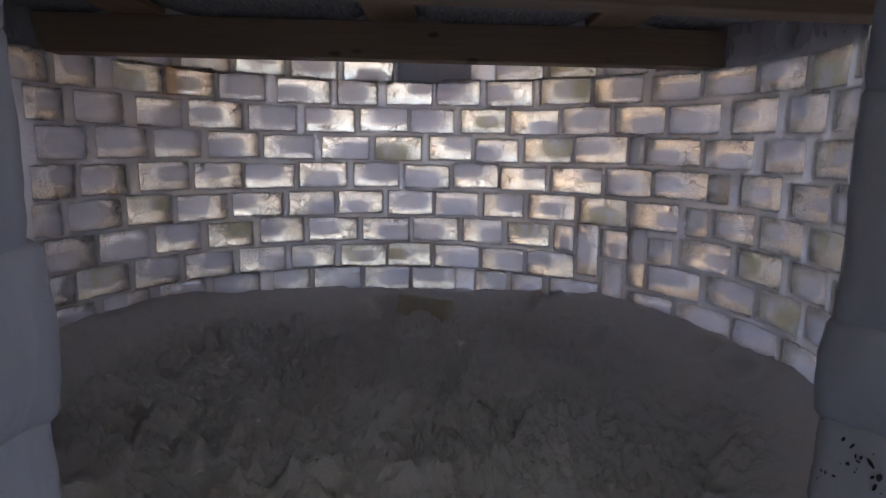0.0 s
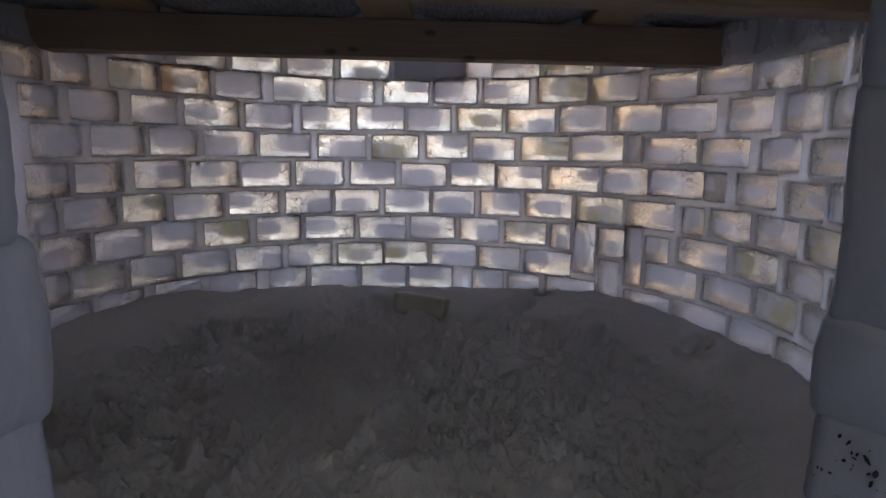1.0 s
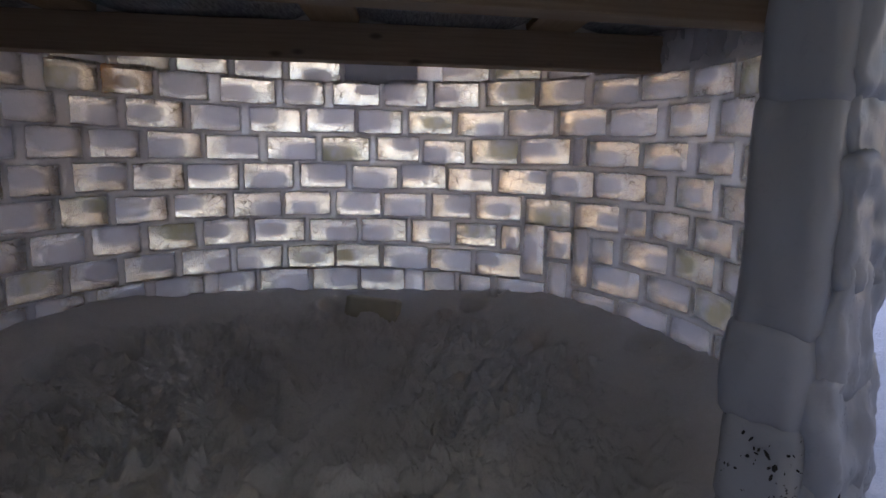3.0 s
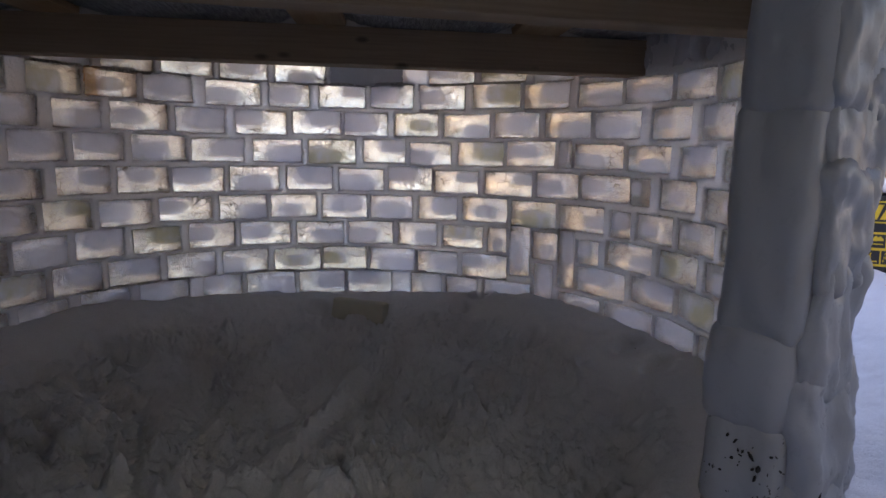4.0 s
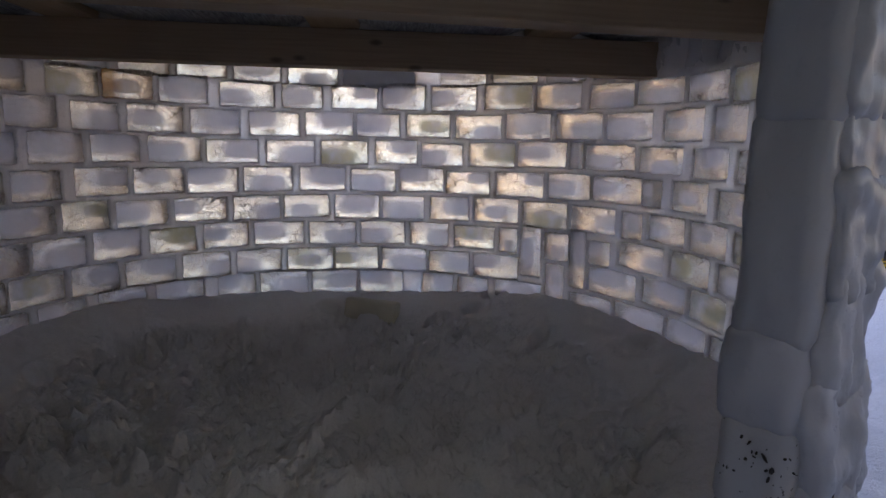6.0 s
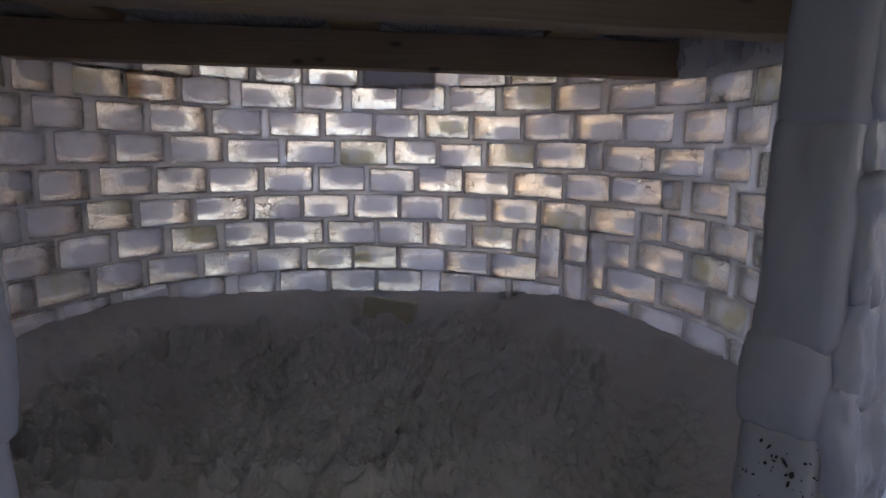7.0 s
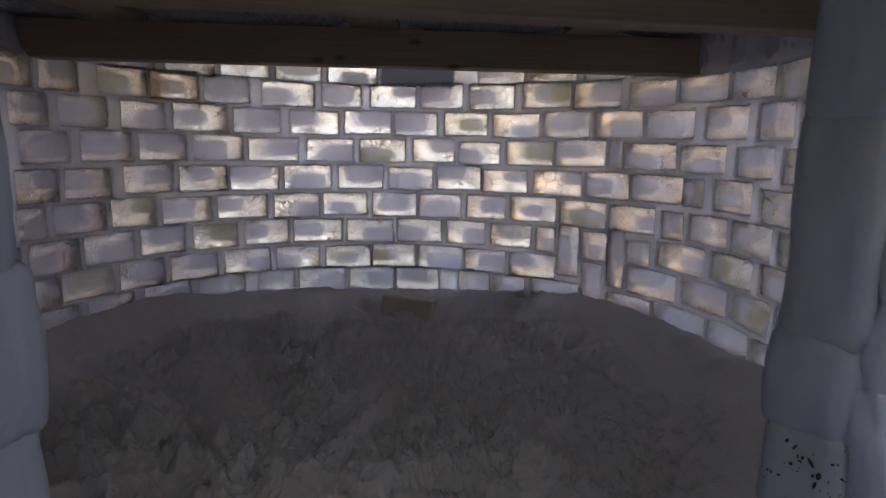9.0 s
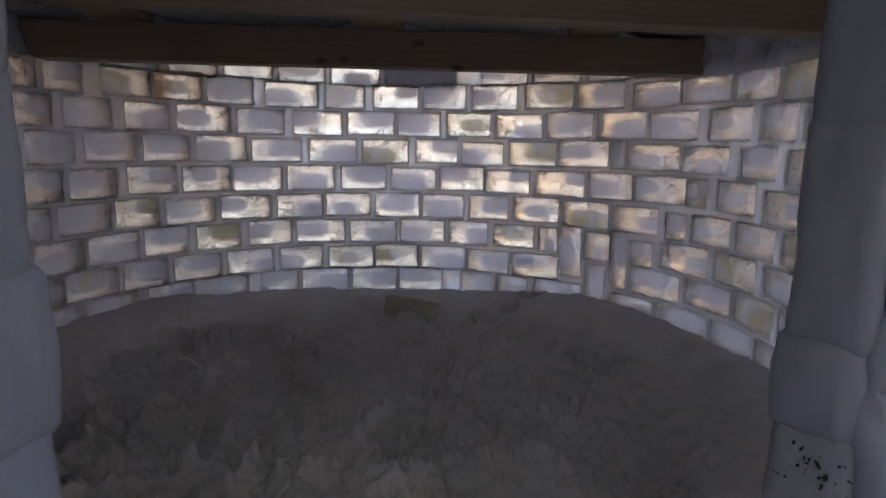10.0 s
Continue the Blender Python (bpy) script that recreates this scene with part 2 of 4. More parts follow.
def log_end_material():
    s = Shade("split_log_ends")
    rnd = s.add("ObjectInfo").outputs["Random"]
    isl = s.add("NewGeometry").outputs["Random Per Island"]
    r = s.math("FRACT", s.math("ADD", rnd, isl))
    col = s.ramp(r, [(0.0, (0.42, 0.24, 0.10)), (0.4, (0.52, 0.33, 0.16)), (0.75, (0.33, 0.18, 0.08)), (1.0, (0.60, 0.42, 0.22))])
    n = s.noise(s.coords.outputs["Object"], 40.0, 5.0, 0.7)
    col = s.mix(s.math("MULTIPLY", n, 0.6), col, (0.16, 0.08, 0.035))
    return s.done(principled(s, col, 0.85, s.bump(n, 0.5, 0.006)))


def leaf_material(name, color):
    s = Shade(name)
    isl = s.add("NewGeometry").outputs["Random Per Island"]
    col = s.mix(isl, color, tuple(0.45 * c for c in color))
    return s.done(principled(s, col, 0.6))


ICE = ice_material("clear_ice_block", (0.83, 0.82, 0.84), (0.94, 0.92, 0.87), 0.92)
# cloudier ice, also coloured darker to dim the left of the wall
ICE_CLOUDY_DIM = ice_material("dim_cloudy_ice_block", (0.74, 0.73, 0.76), (0.84, 0.82, 0.78), 1.06)
ICE_OLIVE = ice_material("olive_stained_ice_block", (0.64, 0.60, 0.42), (0.96, 0.95, 0.90), 0.95)
ICE_AMBER = ice_material("amber_stained_ice_block", (0.68, 0.62, 0.52), (0.98, 0.92, 0.84), 0.9, (0.40, 0.17, 0.02))
SLAB = slab_ice_material("milky_slab_ice", (0.44, 0.45, 0.48))
SLAB_PALE = slab_ice_material("grey_shaded_slush_ice", (0.60, 0.605, 0.63))
SLAB_DIRTY = slab_ice_material("dirty_slab_ice", (0.44, 0.445, 0.455), 0.95)
LOOSE_ICE = slab_ice_material("yellowish_loose_ice", (0.78, 0.75, 0.64))
MORTAR = mortar_material()
SNOW = snow_material("trampled_snow", SNOW_COLOR, (0.70, 0.69, 0.70), 0.3)
FRESH_SNOW = snow_material("lying_snow", (0.75, 0.76, 0.79), (0.66, 0.66, 0.68), 0.1)
PINE = wood_material("sawn_spruce", (0.40, 0.30, 0.21), (0.25, 0.175, 0.115), 0)
PINE_Y = wood_material("sawn_spruce_board", (0.44, 0.32, 0.20), (0.28, 0.18, 0.10), 1, False)
OLD_WOOD = wood_material("weathered_plank", (0.40, 0.34, 0.26), (0.20, 0.16, 0.12), 0, False)
TARP = tarp_material()
# pale colour for the daylight showing in gaps under the roof sheet
GAP_PALE = plain_material("pale_gap_daylight", (0.62, 0.60, 0.57), 0.9, 0.0, 0.3, 90.0, 0.5)
TWIG = plain_material("dark_twig", (0.016, 0.012, 0.009), 0.9)
BOX_BLACK = plain_material("black_cardboard_print", (0.02, 0.02, 0.022), 0.5)
BOX_YELLOW = plain_material("yellow_cardboard_print", (0.62, 0.43, 0.03), 0.55, 0.0, 0.12)
STEEL = plain_material("galvanised_tube", (0.34, 0.35, 0.37), 0.45, 0.6)
RED = plain_material("red_plastic", (0.62, 0.05, 0.02), 0.4)
CREAM = plain_material("cream_render", (0.66, 0.55, 0.36), 0.9, 0.0, 0.15, 3.0, 0.4)
WHITE = plain_material("white_paint", (0.80, 0.79, 0.76), 0.5, 0.0, 0.1)
SHUTTER = plain_material("orange_brown_shutter", (0.50, 0.20, 0.05), 0.5, 0.0, 0.12)
BROWN = plain_material("brown_gutter", (0.14, 0.05, 0.03), 0.4)
ROOF = plain_material("dark_roof_tile", (0.05, 0.045, 0.045), 0.8, 0.0, 0.3, 6.0, 0.4)
LOG = log_end_material()
BARK = plain_material("bark", (0.10, 0.07, 0.05), 0.95, 0.0, 0.4, 20.0, 0.6)
LEAF = leaf_material("evergreen_leaf", (0.05, 0.09, 0.03))


# ---- building helpers ----
def mesh_object(name, bm, material, smooth=False):
    me = bpy.data.meshes.new(name)
    bm.to_mesh(me)
    bm.free()
    me.materials.append(material)
    if smooth:
        for f in me.polygons:
            f.use_smooth = True
    return new(name, me)


def part(name, bm, material, parent, label="", smooth=False):
    ob = mesh_object(name, bm, material, smooth)
    ob.parent = parent
    if label:
        ob["label"] = label
    return ob


def array_mesh(name, verts, faces, material, smooth=True):
    me = bpy.data.meshes.new(name)
    me.from_pydata(verts, [], faces)
    me.materials.append(material)
    me.update()
    if smooth:
        me.polygons.foreach_set("use_smooth", [True] * len(me.polygons))
    return me


def box_bm(sx, sy, sz, bevel=0.003, m=None, segments=1):
    bm = bmesh.new()
    bmesh.ops.create_cube(bm, size=1.0, matrix=Matrix.Diagonal((sx, sy, sz, 1)))
    if bevel:
        bmesh.ops.bevel(bm, geom=bm.edges[:], offset=bevel, segments=segments, affect="EDGES", profile=0.6)
    if m is not None:
        bm.transform(m)
    return bm


def tube_bm(points, radius, sides=8):
    """A bent round tube through points."""
    bm = bmesh.new()
    pts = [Vector(p) for p in points]
    rings = []
    for i, p in enumerate(pts):
        way = (pts[min(i + 1, len(pts) - 1)] - pts[max(i - 1, 0)]).normalized()
        side = way.cross(Vector((0.3, 0.5, 0.81))).normalized()
        up = way.cross(side)
        rr = radius[i] if isinstance(radius, (list, tuple)) else radius
        rings.append([bm.verts.new(p + rr * (math.cos(a) * side + math.sin(a) * up)) for a in (2 * math.pi * k / sides for k in range(sides))])
    for a, b in zip(rings, rings[1:]):
        for k in range(sides):
            bm.faces.new((a[k], a[(k + 1) % sides], b[(k + 1) % sides], b[k]))
    bm.faces.new(rings[0][::-1]), bm.faces.new(rings[-1])
    return bm


def smooth01(t):
    t = np.clip(t, 0, 1)
    return t * t * (3 - 2 * t)


def fbm(x, y, z=0.0, octaves=4):
    return noise.fractal(Vector((x, y, z)), 0.6, 2.1, octaves)


LATTICE = np.random.RandomState(4).permutation(256)
SLOPES = np.random.RandomState(8).normal(size=(256, 3))
SLOPES /= np.linalg.norm(SLOPES, axis=1)[:, None]


def waves(x, y, z=0.0):
    """Smooth gradient noise over arrays, about -0.7 to 0.7."""
    x, y, z = np.broadcast_arrays(*(np.asarray(k, dtype=float) for k in (x, y, z)))
    cell = [np.floor(k).astype(int) for k in (x, y, z)]
    part_of = [k - c for k, c in zip((x, y, z), cell)]
    ease = [k * k * k * (k * (k * 6 - 15) + 10) for k in part_of]
    total = np.zeros(x.shape)
    for corner in range(8):
        bits = (corner & 1, corner >> 1 & 1, corner >> 2 & 1)
        i, j, k = ((c + b) & 255 for c, b in zip(cell, bits))
        g = SLOPES[LATTICE[(LATTICE[(LATTICE[i] + j) & 255] + k) & 255]]
        weight = 1.0
        dot = 0.0
        for axis in range(3):
            weight = weight * (ease[axis] if bits[axis] else 1 - ease[axis])
            dot = dot + g[..., axis] * (part_of[axis] - bits[axis])
        total += weight * dot
    return total


def many_waves(x, y, z=0.0, octaves=4, gain=0.6):
    total, amp, size = 0.0, 1.0, 1.0
    for k in range(octaves):
        total = total + amp * waves(np.asarray(x) * size + 7.7 * k, np.asarray(y) * size, np.asarray(z) * size)
        amp, size = amp * gain, size * 2.1
    return total


# ---- the round wall ----
CX, CY, RADIUS, DEPTH = -0.144, 1.725, 1.191, 0.112
DOOR_RIGHT, DOOR_LEFT = 149.3, -170.9
LEVELS = (0.02, 0.145, 0.258, 0.382, 0.506, 0.633, 0.760, 0.884, 1.008, 1.115)
TALL = 0.110


def flatten(theta):
    """How far the wall runs inside its circle beside the doorway."""
    return 0.10 * np.exp(-((np.asarray(theta) - 127.0) / 11.0) ** 2)


def on_wall(theta, radius, z):
    a = radians(theta)
    radius -= float(flatten(theta))
    return Vector((CX + radius * math.sin(a), CY + radius * math.cos(a), z))


blocks = []        # theta centre, width in degrees, bottom, height, kind


def lay_course(level, start, widths, tall=TALL):
    """One course of blocks: the angle at which it starts, then pairs of joint and block width in degrees."""
    rng = random.Random(level * 7 + int(start))
    th = start
    for joint, width in zip(widths[::2], widths[1::2]):
        th += joint
        blocks.append([th + width / 2, width, LEVELS[level] + rng.uniform(-0.004, 0.004), tall + rng.uniform(-0.006, 0.004), level])
        th += width
    return th


def fill_course(level, start, end):
    rng = random.Random(level + int(start) * 3)
    th = start
    while end - th > 6:
        width = min(rng.uniform(9.2, 11.0), end - th - 1.2)
        blocks.append([th + 1.3 + width / 2, width, LEVELS[level] + rng.uniform(-0.004, 0.004), TALL, level])
        th += width + 1.3


lay_course(1, -76.9, (0.0, 8.9, 1.4, 9.1, 2.2, 9.2, 2.0, 9.9, 2.9, 8.1, 0.9, 10.6, 0.9, 10.4, 0.4, 10.3, 4.5, 7.4, 1.0, 7.4, 1.4, 11.5))
lay_course(2, -76.3, (0.0, 4.4, 0.6, 10.3, 1.0, 9.0, 1.2, 9.9, 1.4, 10.0, 1.3, 9.8, 1.2, 10.4, 0.3, 10.0, 0.7, 10.5, 0.4, 9.8, 1.0, 10.8))
lay_course(3, -76.9, (0.0, 9.7, 0.7, 9.8, 1.2, 9.1, 1.6, 9.4, 1.6, 9.6, 0.9, 11.0, 1.0, 10.7, 0.9, 10.4, 1.1, 9.1, 1.2, 9.7, 1.0, 4.5))
lay_course(4, -78.5, (0.0, 5.3, 1.4, 10.1, 0.9, 8.8, 1.2, 10.3, 1.0, 10.8, 1.2, 10.2, 0.6, 10.1, 1.2, 10.2, 0.5, 9.8, 1.3, 9.1, 1.1, 10.8, 0.7, 10.8))
lay_course(5, -78.2, (0.0, 7.9, 1.1, 9.0, 2.2, 10.0, 0.9, 9.9, 0.6, 10.5, 1.0, 10.5, 1.4, 10.3, 1.1, 10.3, 0.9, 10.2, 0.4, 10.3, 1.2, 11.5, 0.9, 10.0))
lay_course(6, -76.6, (0.0, 8.9, 1.9, 10.0, 1.1, 9.3, 1.4, 10.6, 0.8, 10.9, 1.5, 10.6, 1.3, 10.5, 1.5, 9.7, 0.9, 9.6, 1.3, 10.8, 0.6, 11.5, 0.8, 3.1))
lay_course(7, -78.2, (0.0, 6.8, 2.2, 8.8, 2.6, 8.7, 1.4, 11.1, 1.1, 10.1, 1.8, 10.8, 1.1, 10.6, 0.6, 9.9, 1.3, 10.2, 0.9, 10.9, 0.8, 10.6, 1.0, 11.0))
lay_course(8, -72.3, (0.0, 7.1, 3.5, 9.4, 0.4, 9.8, 0.8, 9.6, 2.3, 11.4, 1.5, 8.7, 1.9, 10.3, 1.0, 9.7, 1.3, 10.4, 1.5, 11.2, 0.6, 10.8))
lay_course(9, -72.0, (0, 10, 1.5, 10.0, 1.9, 9.7, 1.2, 10.1, 1.2, 10.0, 1.2, 10.9, 22.5, 10.7, 1.2, 10.5, 1.8, 9.4, 1.5, 9.5))
# beside the doorway the blocks lie unevenly: angle, width in degrees, bottom, height, tilt
UNEVEN = {
    1: ((55.4, 10.2, 0.160, 0.092, -0.5), (67.4, 12.8, 0.160, 0.100, -2.5), (79.7, 10.4, 0.160, 0.105, -1.5), (90.9, 10.0, 0.170, 0.098, -3.0)),
    2: ((60.5, 11.8, 0.270, 0.105, -2.7), (73.3, 10.7, 0.284, 0.098, -2.5), (84.6, 10.2, 0.288, 0.102, -2.4), (95.4, 8.4, 0.300, 0.098, -4.0)),
    3: ((67.1, 11.4, 0.396, 0.103, -0.8), (79.3, 10.0, 0.402, 0.101, -2.2), (90.7, 8.9, 0.407, 0.095, -2.0)),
    4: ((55.1, 10.7, 0.511, 0.107, -0.6), (64.5, 4.8, 0.512, 0.100, -3.0), (72.9, 9.0, 0.517, 0.100, 1.8), (83.5, 9.6, 0.515, 0.101, -0.7), (94.2, 8.0, 0.516, 0.095, -2.0)),
    5: ((60.2, 12.0, 0.640, 0.104, 0.5), (68.9, 4.6, 0.642, 0.097, -2.0), (78.1, 8.9, 0.640, 0.103, -2.0), (89.0, 8.8, 0.627, 0.100, -1.5), (96.9, 4.7, 0.636, 0.100, -3.5)),
    6: ((58.3, 11.7, 0.764, 0.100, 3.2), (70.3, 10.5, 0.762, 0.096, -1.4), (82.4, 8.8, 0.756, 0.100, -1.0), (93.2, 8.2, 0.750, 0.100, -3.5)),
    7: ((62.3, 11.1, 0.880, 0.104, 0.0), (75.2, 9.6, 0.877, 0.109, -1.5), (86.5, 8.6, 0.873, 0.110, 1.0), (96.4, 8.0, 0.875, 0.105, -2.5)),
    8: ((57.9, 10.2, 1.003, 0.094, 1.6), (69.0, 11.0, 1.007, 0.090, 1.5), (80.2, 10.2, 1.002, 0.092, 2.5), (90.3, 8.6, 0.990, 0.101, 1.0)),
}
for level, course in UNEVEN.items():
    for theta, width, bottom, tall, lean in course:
        blocks.append([theta, width, bottom, tall, level, lean])
    fill_course(level, course[-1][0] + course[-1][1] / 2 + 0.5, DOOR_RIGHT - 8.5)
    fill_course(level, DOOR_LEFT + 8.5, -78.5 if level < 8 else -73.6)
fill_course(9, 96.0, DOOR_RIGHT - 8.5), fill_course(9, DOOR_LEFT + 8.5, -73.3)
fill_course(0, DOOR_LEFT + 8.5, DOOR_RIGHT - 8.5)
for column in ((40.6, 4.9, 0.284, 0.226, -2), (46.6, 6.0, 0.372, 0.120, -3), (46.5, 4.6, 0.165, 0.190, -4), (51.8, 3.8, 0.272, 0.237, -4), (57.0, 5.2, 0.383, 0.099, -5)):
    blocks.append([*column[:4], -1, column[4]])
blocks.append([4.6, 16.4, 1.112, 0.115, 9])

# slush that joins the blocks, pressed in from the room; the joints stay open on the outside
rects = np.array([(b[0], b[1] / 2, b[2] + b[3] / 2, b[3] / 2) for b in blocks])


def joint_depth(theta, z):
    """Distance in metres from the nearest block's outline; negative inside a block."""
    dx = (np.abs(theta[..., None] - rects[:, 0]) - rects[:, 1]) * math.pi / 180 * RADIUS
    dz = np.abs(z[..., None] - rects[:, 2]) - rects[:, 3]
    return np.maximum(dx, dz).min(axis=-1) + 0.001


def slush_sheet(radius, sign, cols, rows, seed, reach):
    """One skin of slush: proud over the joints, feathered out over the blocks' edges."""
    th = np.linspace(DOOR_LEFT + 6.5, DOOR_RIGHT - 6.5, cols)
    zz = np.linspace(-0.03, 1.262, rows)
    T, Z = np.meshgrid(th, zz, indexing="ij")
    D = np.concatenate([joint_depth(T[i:i + 40], Z[i:i + 40]) for i in range(0, cols, 40)])
    along = np.radians(T) * radius
    D = D + 0.006 * many_waves(along * 34, Z * 34, seed, 3) + 0.004 * many_waves(along * 110, Z * 110, seed + 3, 2)
    wob = many_waves(along * 15, Z * 15, seed + 5, 4)
    rise = 0.0125 * smooth01((D + 0.006) / 0.011)
    rr = radius - flatten(T) + sign * (0.006 + wob * 0.003 - rise)
    a = np.radians(T)
    verts = np.stack([CX + rr * np.sin(a), CY + rr * np.cos(a), Z], -1).reshape(-1, 3)
    keep = D > reach
    quad = keep[:-1, :-1] & keep[1:, :-1] & keep[:-1, 1:] & keep[1:, 1:]
    i, j = np.nonzero(quad)
    k = i * rows + j
    return verts.tolist(), np.stack([k, k + rows, k + rows + 1, k + 1], -1).tolist()


wall = new("wall_ice", array_mesh("wall_ice", *slush_sheet(RADIUS, 1, 1500, 290, 1.0, -0.009), MORTAR))
tagged(wall, "round wall of frosted ice blocks set in grey slush", "wall", kind="structure")


def block_mesh(seed):
    rng = random.Random(seed)
    bm = box_bm(0.215, DEPTH, 0.108, 0.0)
    for v in bm.verts:
        v.co += Vector((rng.uniform(-0.005, 0.005), rng.uniform(-0.002, 0.002), rng.uniform(-0.004, 0.004)))
    bmesh.ops.bevel(bm, geom=bm.edges[:], offset=0.0035, segments=1, affect="EDGES", profile=0.5)
    me = bpy.data.meshes.new("ice_block")
    bm.to_mesh(me)
    bm.free()
    for f in me.polygons:
        f.use_smooth = True
    return me


block_meshes = {m: [block_mesh(s) for s in range(5)] for m in (0, 1, 2, 3, 4)}
for kind, meshes in block_meshes.items():
    for me in meshes:
        me.materials.append((ICE, ICE_CLOUDY_DIM, ICE_OLIVE, ICE_AMBER, SLAB_PALE)[kind])
# kind 4 greys top-course blocks: the roof's shade put into their colour
STAINED_OR_SHADED = ((1.05, -57.0, 2), (1.05, -47.0, 3), (0.93, 16.0, 2), (0.81, -3.3, 2), (0.81, 30.0, 2), (1.05, 33.8, 2), (0.45, 27.0, 2), (0.32, -11.0, 2), (0.32, -0.6, 2), (0.45, 79.7, 2),
           (1.16, 35.5, 2), (0.56, -56.0, 2), (0.45, -40.0, 2), (0.32, -66.0, 2), (1.05, 90.0, 2), (0.56, 43.0, 2), (0.56, 94.0, 2), (0.69, -74.0, 1), (1.16, 4.6, 4), (1.16, 80.0, 4), (1.16, 91.0, 4), (1.16, 58.0, 4), (1.17, 69.0, 4), (0.32, 84.0, 2))
rng = random.Random(5)
for theta, width, bottom, tall, level, *tilt in blocks:
    mid_z = bottom + tall / 2
    # more cloudy blocks at left, their darker colour imitating weaker light there
    kind = 1 if rng.random() < (0.65 if theta < -38 else 0.18) else 0
    for sz, st, sk in STAINED_OR_SHADED:
        if abs(mid_z - sz) < 0.05 and abs(theta - st) < 4.0:
            kind = sk
    ob = new("ice_block", rng.choice(block_meshes[kind]))
    long = radians(width) * RADIUS
    upright = tall > 1.4 * long
    place = on_wall(theta, RADIUS - 0.003 + DEPTH / 2, mid_z)
    turn = pose(0, 0, 0, 0, 0, -theta) @ pose(0, 0, 0, rng.uniform(-1, 1), (tilt[0] if tilt else 0.0) + rng.uniform(-1.8, 1.8), rng.uniform(-1.5, 1.5))
    long, tall = long + 0.012, tall + 0.009
    scale = Matrix.Diagonal((long / 0.215, 1, tall / 0.108, 1))
    if upright:
        turn = turn @ pose(0, 0, 0, 0, 90, 0)
        scale = Matrix.Diagonal((tall / 0.215, 1, long / 0.108, 1))
    ob.parent = wall
    ob.matrix_local = Matrix.Translation(place) @ turn @ scale


def melted_block(long, deep, tall, seed, bulge, round_off=0.02, furrows=0.003):
    """A thick block rounded and furrowed by thaw."""
    bm = bmesh.new()
    bmesh.ops.create_cube(bm, size=2.0)
    bmesh.ops.subdivide_edges(bm, edges=bm.edges[:], cuts=17, use_grid_fill=True)
    half = Vector((long / 2, deep / 2, tall / 2))
    for v in bm.verts:
        c = v.co.copy()
        p = Vector([c[k] * half[k] for k in range(3)])
        core = Vector([max(-half[k] + round_off, min(half[k] - round_off, p[k])) for k in range(3)])
        out = (p - core).normalized()
        p = core + out * round_off
        furrow = noise.fractal(Vector((p.x * 17 + seed, p.y * 17, p.z * 9)), 0.7, 2.1, 5)
        v.co = p + out * furrow * furrows + Vector((out.x, out.y, 0)) * bulge * (1 - c.z * c.z)
    return bm


def wall_end(theta_end, side, slabs, lumps):
    """One side of the doorway: smooth slabs towards the room, a stack of thawed lumps outside them."""
    def stand(ob, theta_shift, radial, low, high, lean):
        theta = theta_end - side * math.degrees((0.085 + theta_shift) / (RADIUS + DEPTH / 2))
        ob.matrix_local = Matrix.Translation(on_wall(theta, RADIUS + radial, (low + high) / 2)) @ pose(0, 0, 0, 0, lean, -theta)

    for k, (low, high, bulge, dirty, inward) in enumerate(slabs):
        ob = part("ice_slab", melted_block(0.17, 0.094, high - low + 0.020, k * 3.1 + side, bulge, 0.018, 0.004), SLAB_DIRTY if dirty else SLAB, wall, "dirty ice slab with soil specks" if dirty else "smooth thawed ice slab", True)
        stand(ob, 0.0, 0.052 - inward, low, high, 0)
    for k, (low, high, back, outward) in enumerate(lumps):
        ob = part("ice_lump", melted_block(0.15, 0.072, high - low + 0.045, k * 5.3 + side, 0.002, 0.015, 0.013), SLAB, wall, "knobbly wet ice lump", True)
        stand(ob, back, 0.082 + outward, low, high, (k % 3 - 1) * 4)


for k, theta in enumerate((67.5, 77.0, 86.0, 95.0, -79.0, -88.0)):
    lump = part("ice_lump", melted_block(0.225, 0.10, 0.17, 40 + k * 2.7, 0.003, 0.03, 0.016), SLAB_PALE, wall, "cloudy thawed ice lump", True)
    lump.matrix_local = Matrix.Translation(on_wall(theta, RADIUS + 0.045, 1.19 - 0.008 * (k % 2))) @ pose(0, 0, 0, 0, (k % 3 - 1) * 4, -theta)
wall_end(DOOR_RIGHT, 1,
         ((-0.04, 0.27, 0.0, True, 0.0), (0.27, 0.40, 0.0, True, -0.002), (0.40, 0.508, 0.0, True, 0.0), (0.508, 0.622, 0.006, False, 0.006), (0.622, 0.882, 0.0, False, -0.003), (0.882, 1.06, 0.0, False, -0.008), (1.06, 1.27, 0.003, False, -0.008)),
         ((-0.04, 0.24, 0.010, 0.0), (0.24, 0.42, 0.014, 0.004), (0.42, 0.56, 0.010, 0.006), (0.56, 0.69, 0.016, 0.002), (0.69, 0.80, 0.012, 0.004), (0.80, 0.90, 0.018, 0.0), (0.90, 1.05, 0.008, 0.0), (1.05, 1.15, 0.012, 0.014), (1.15, 1.28, 0.02, 0.022)))
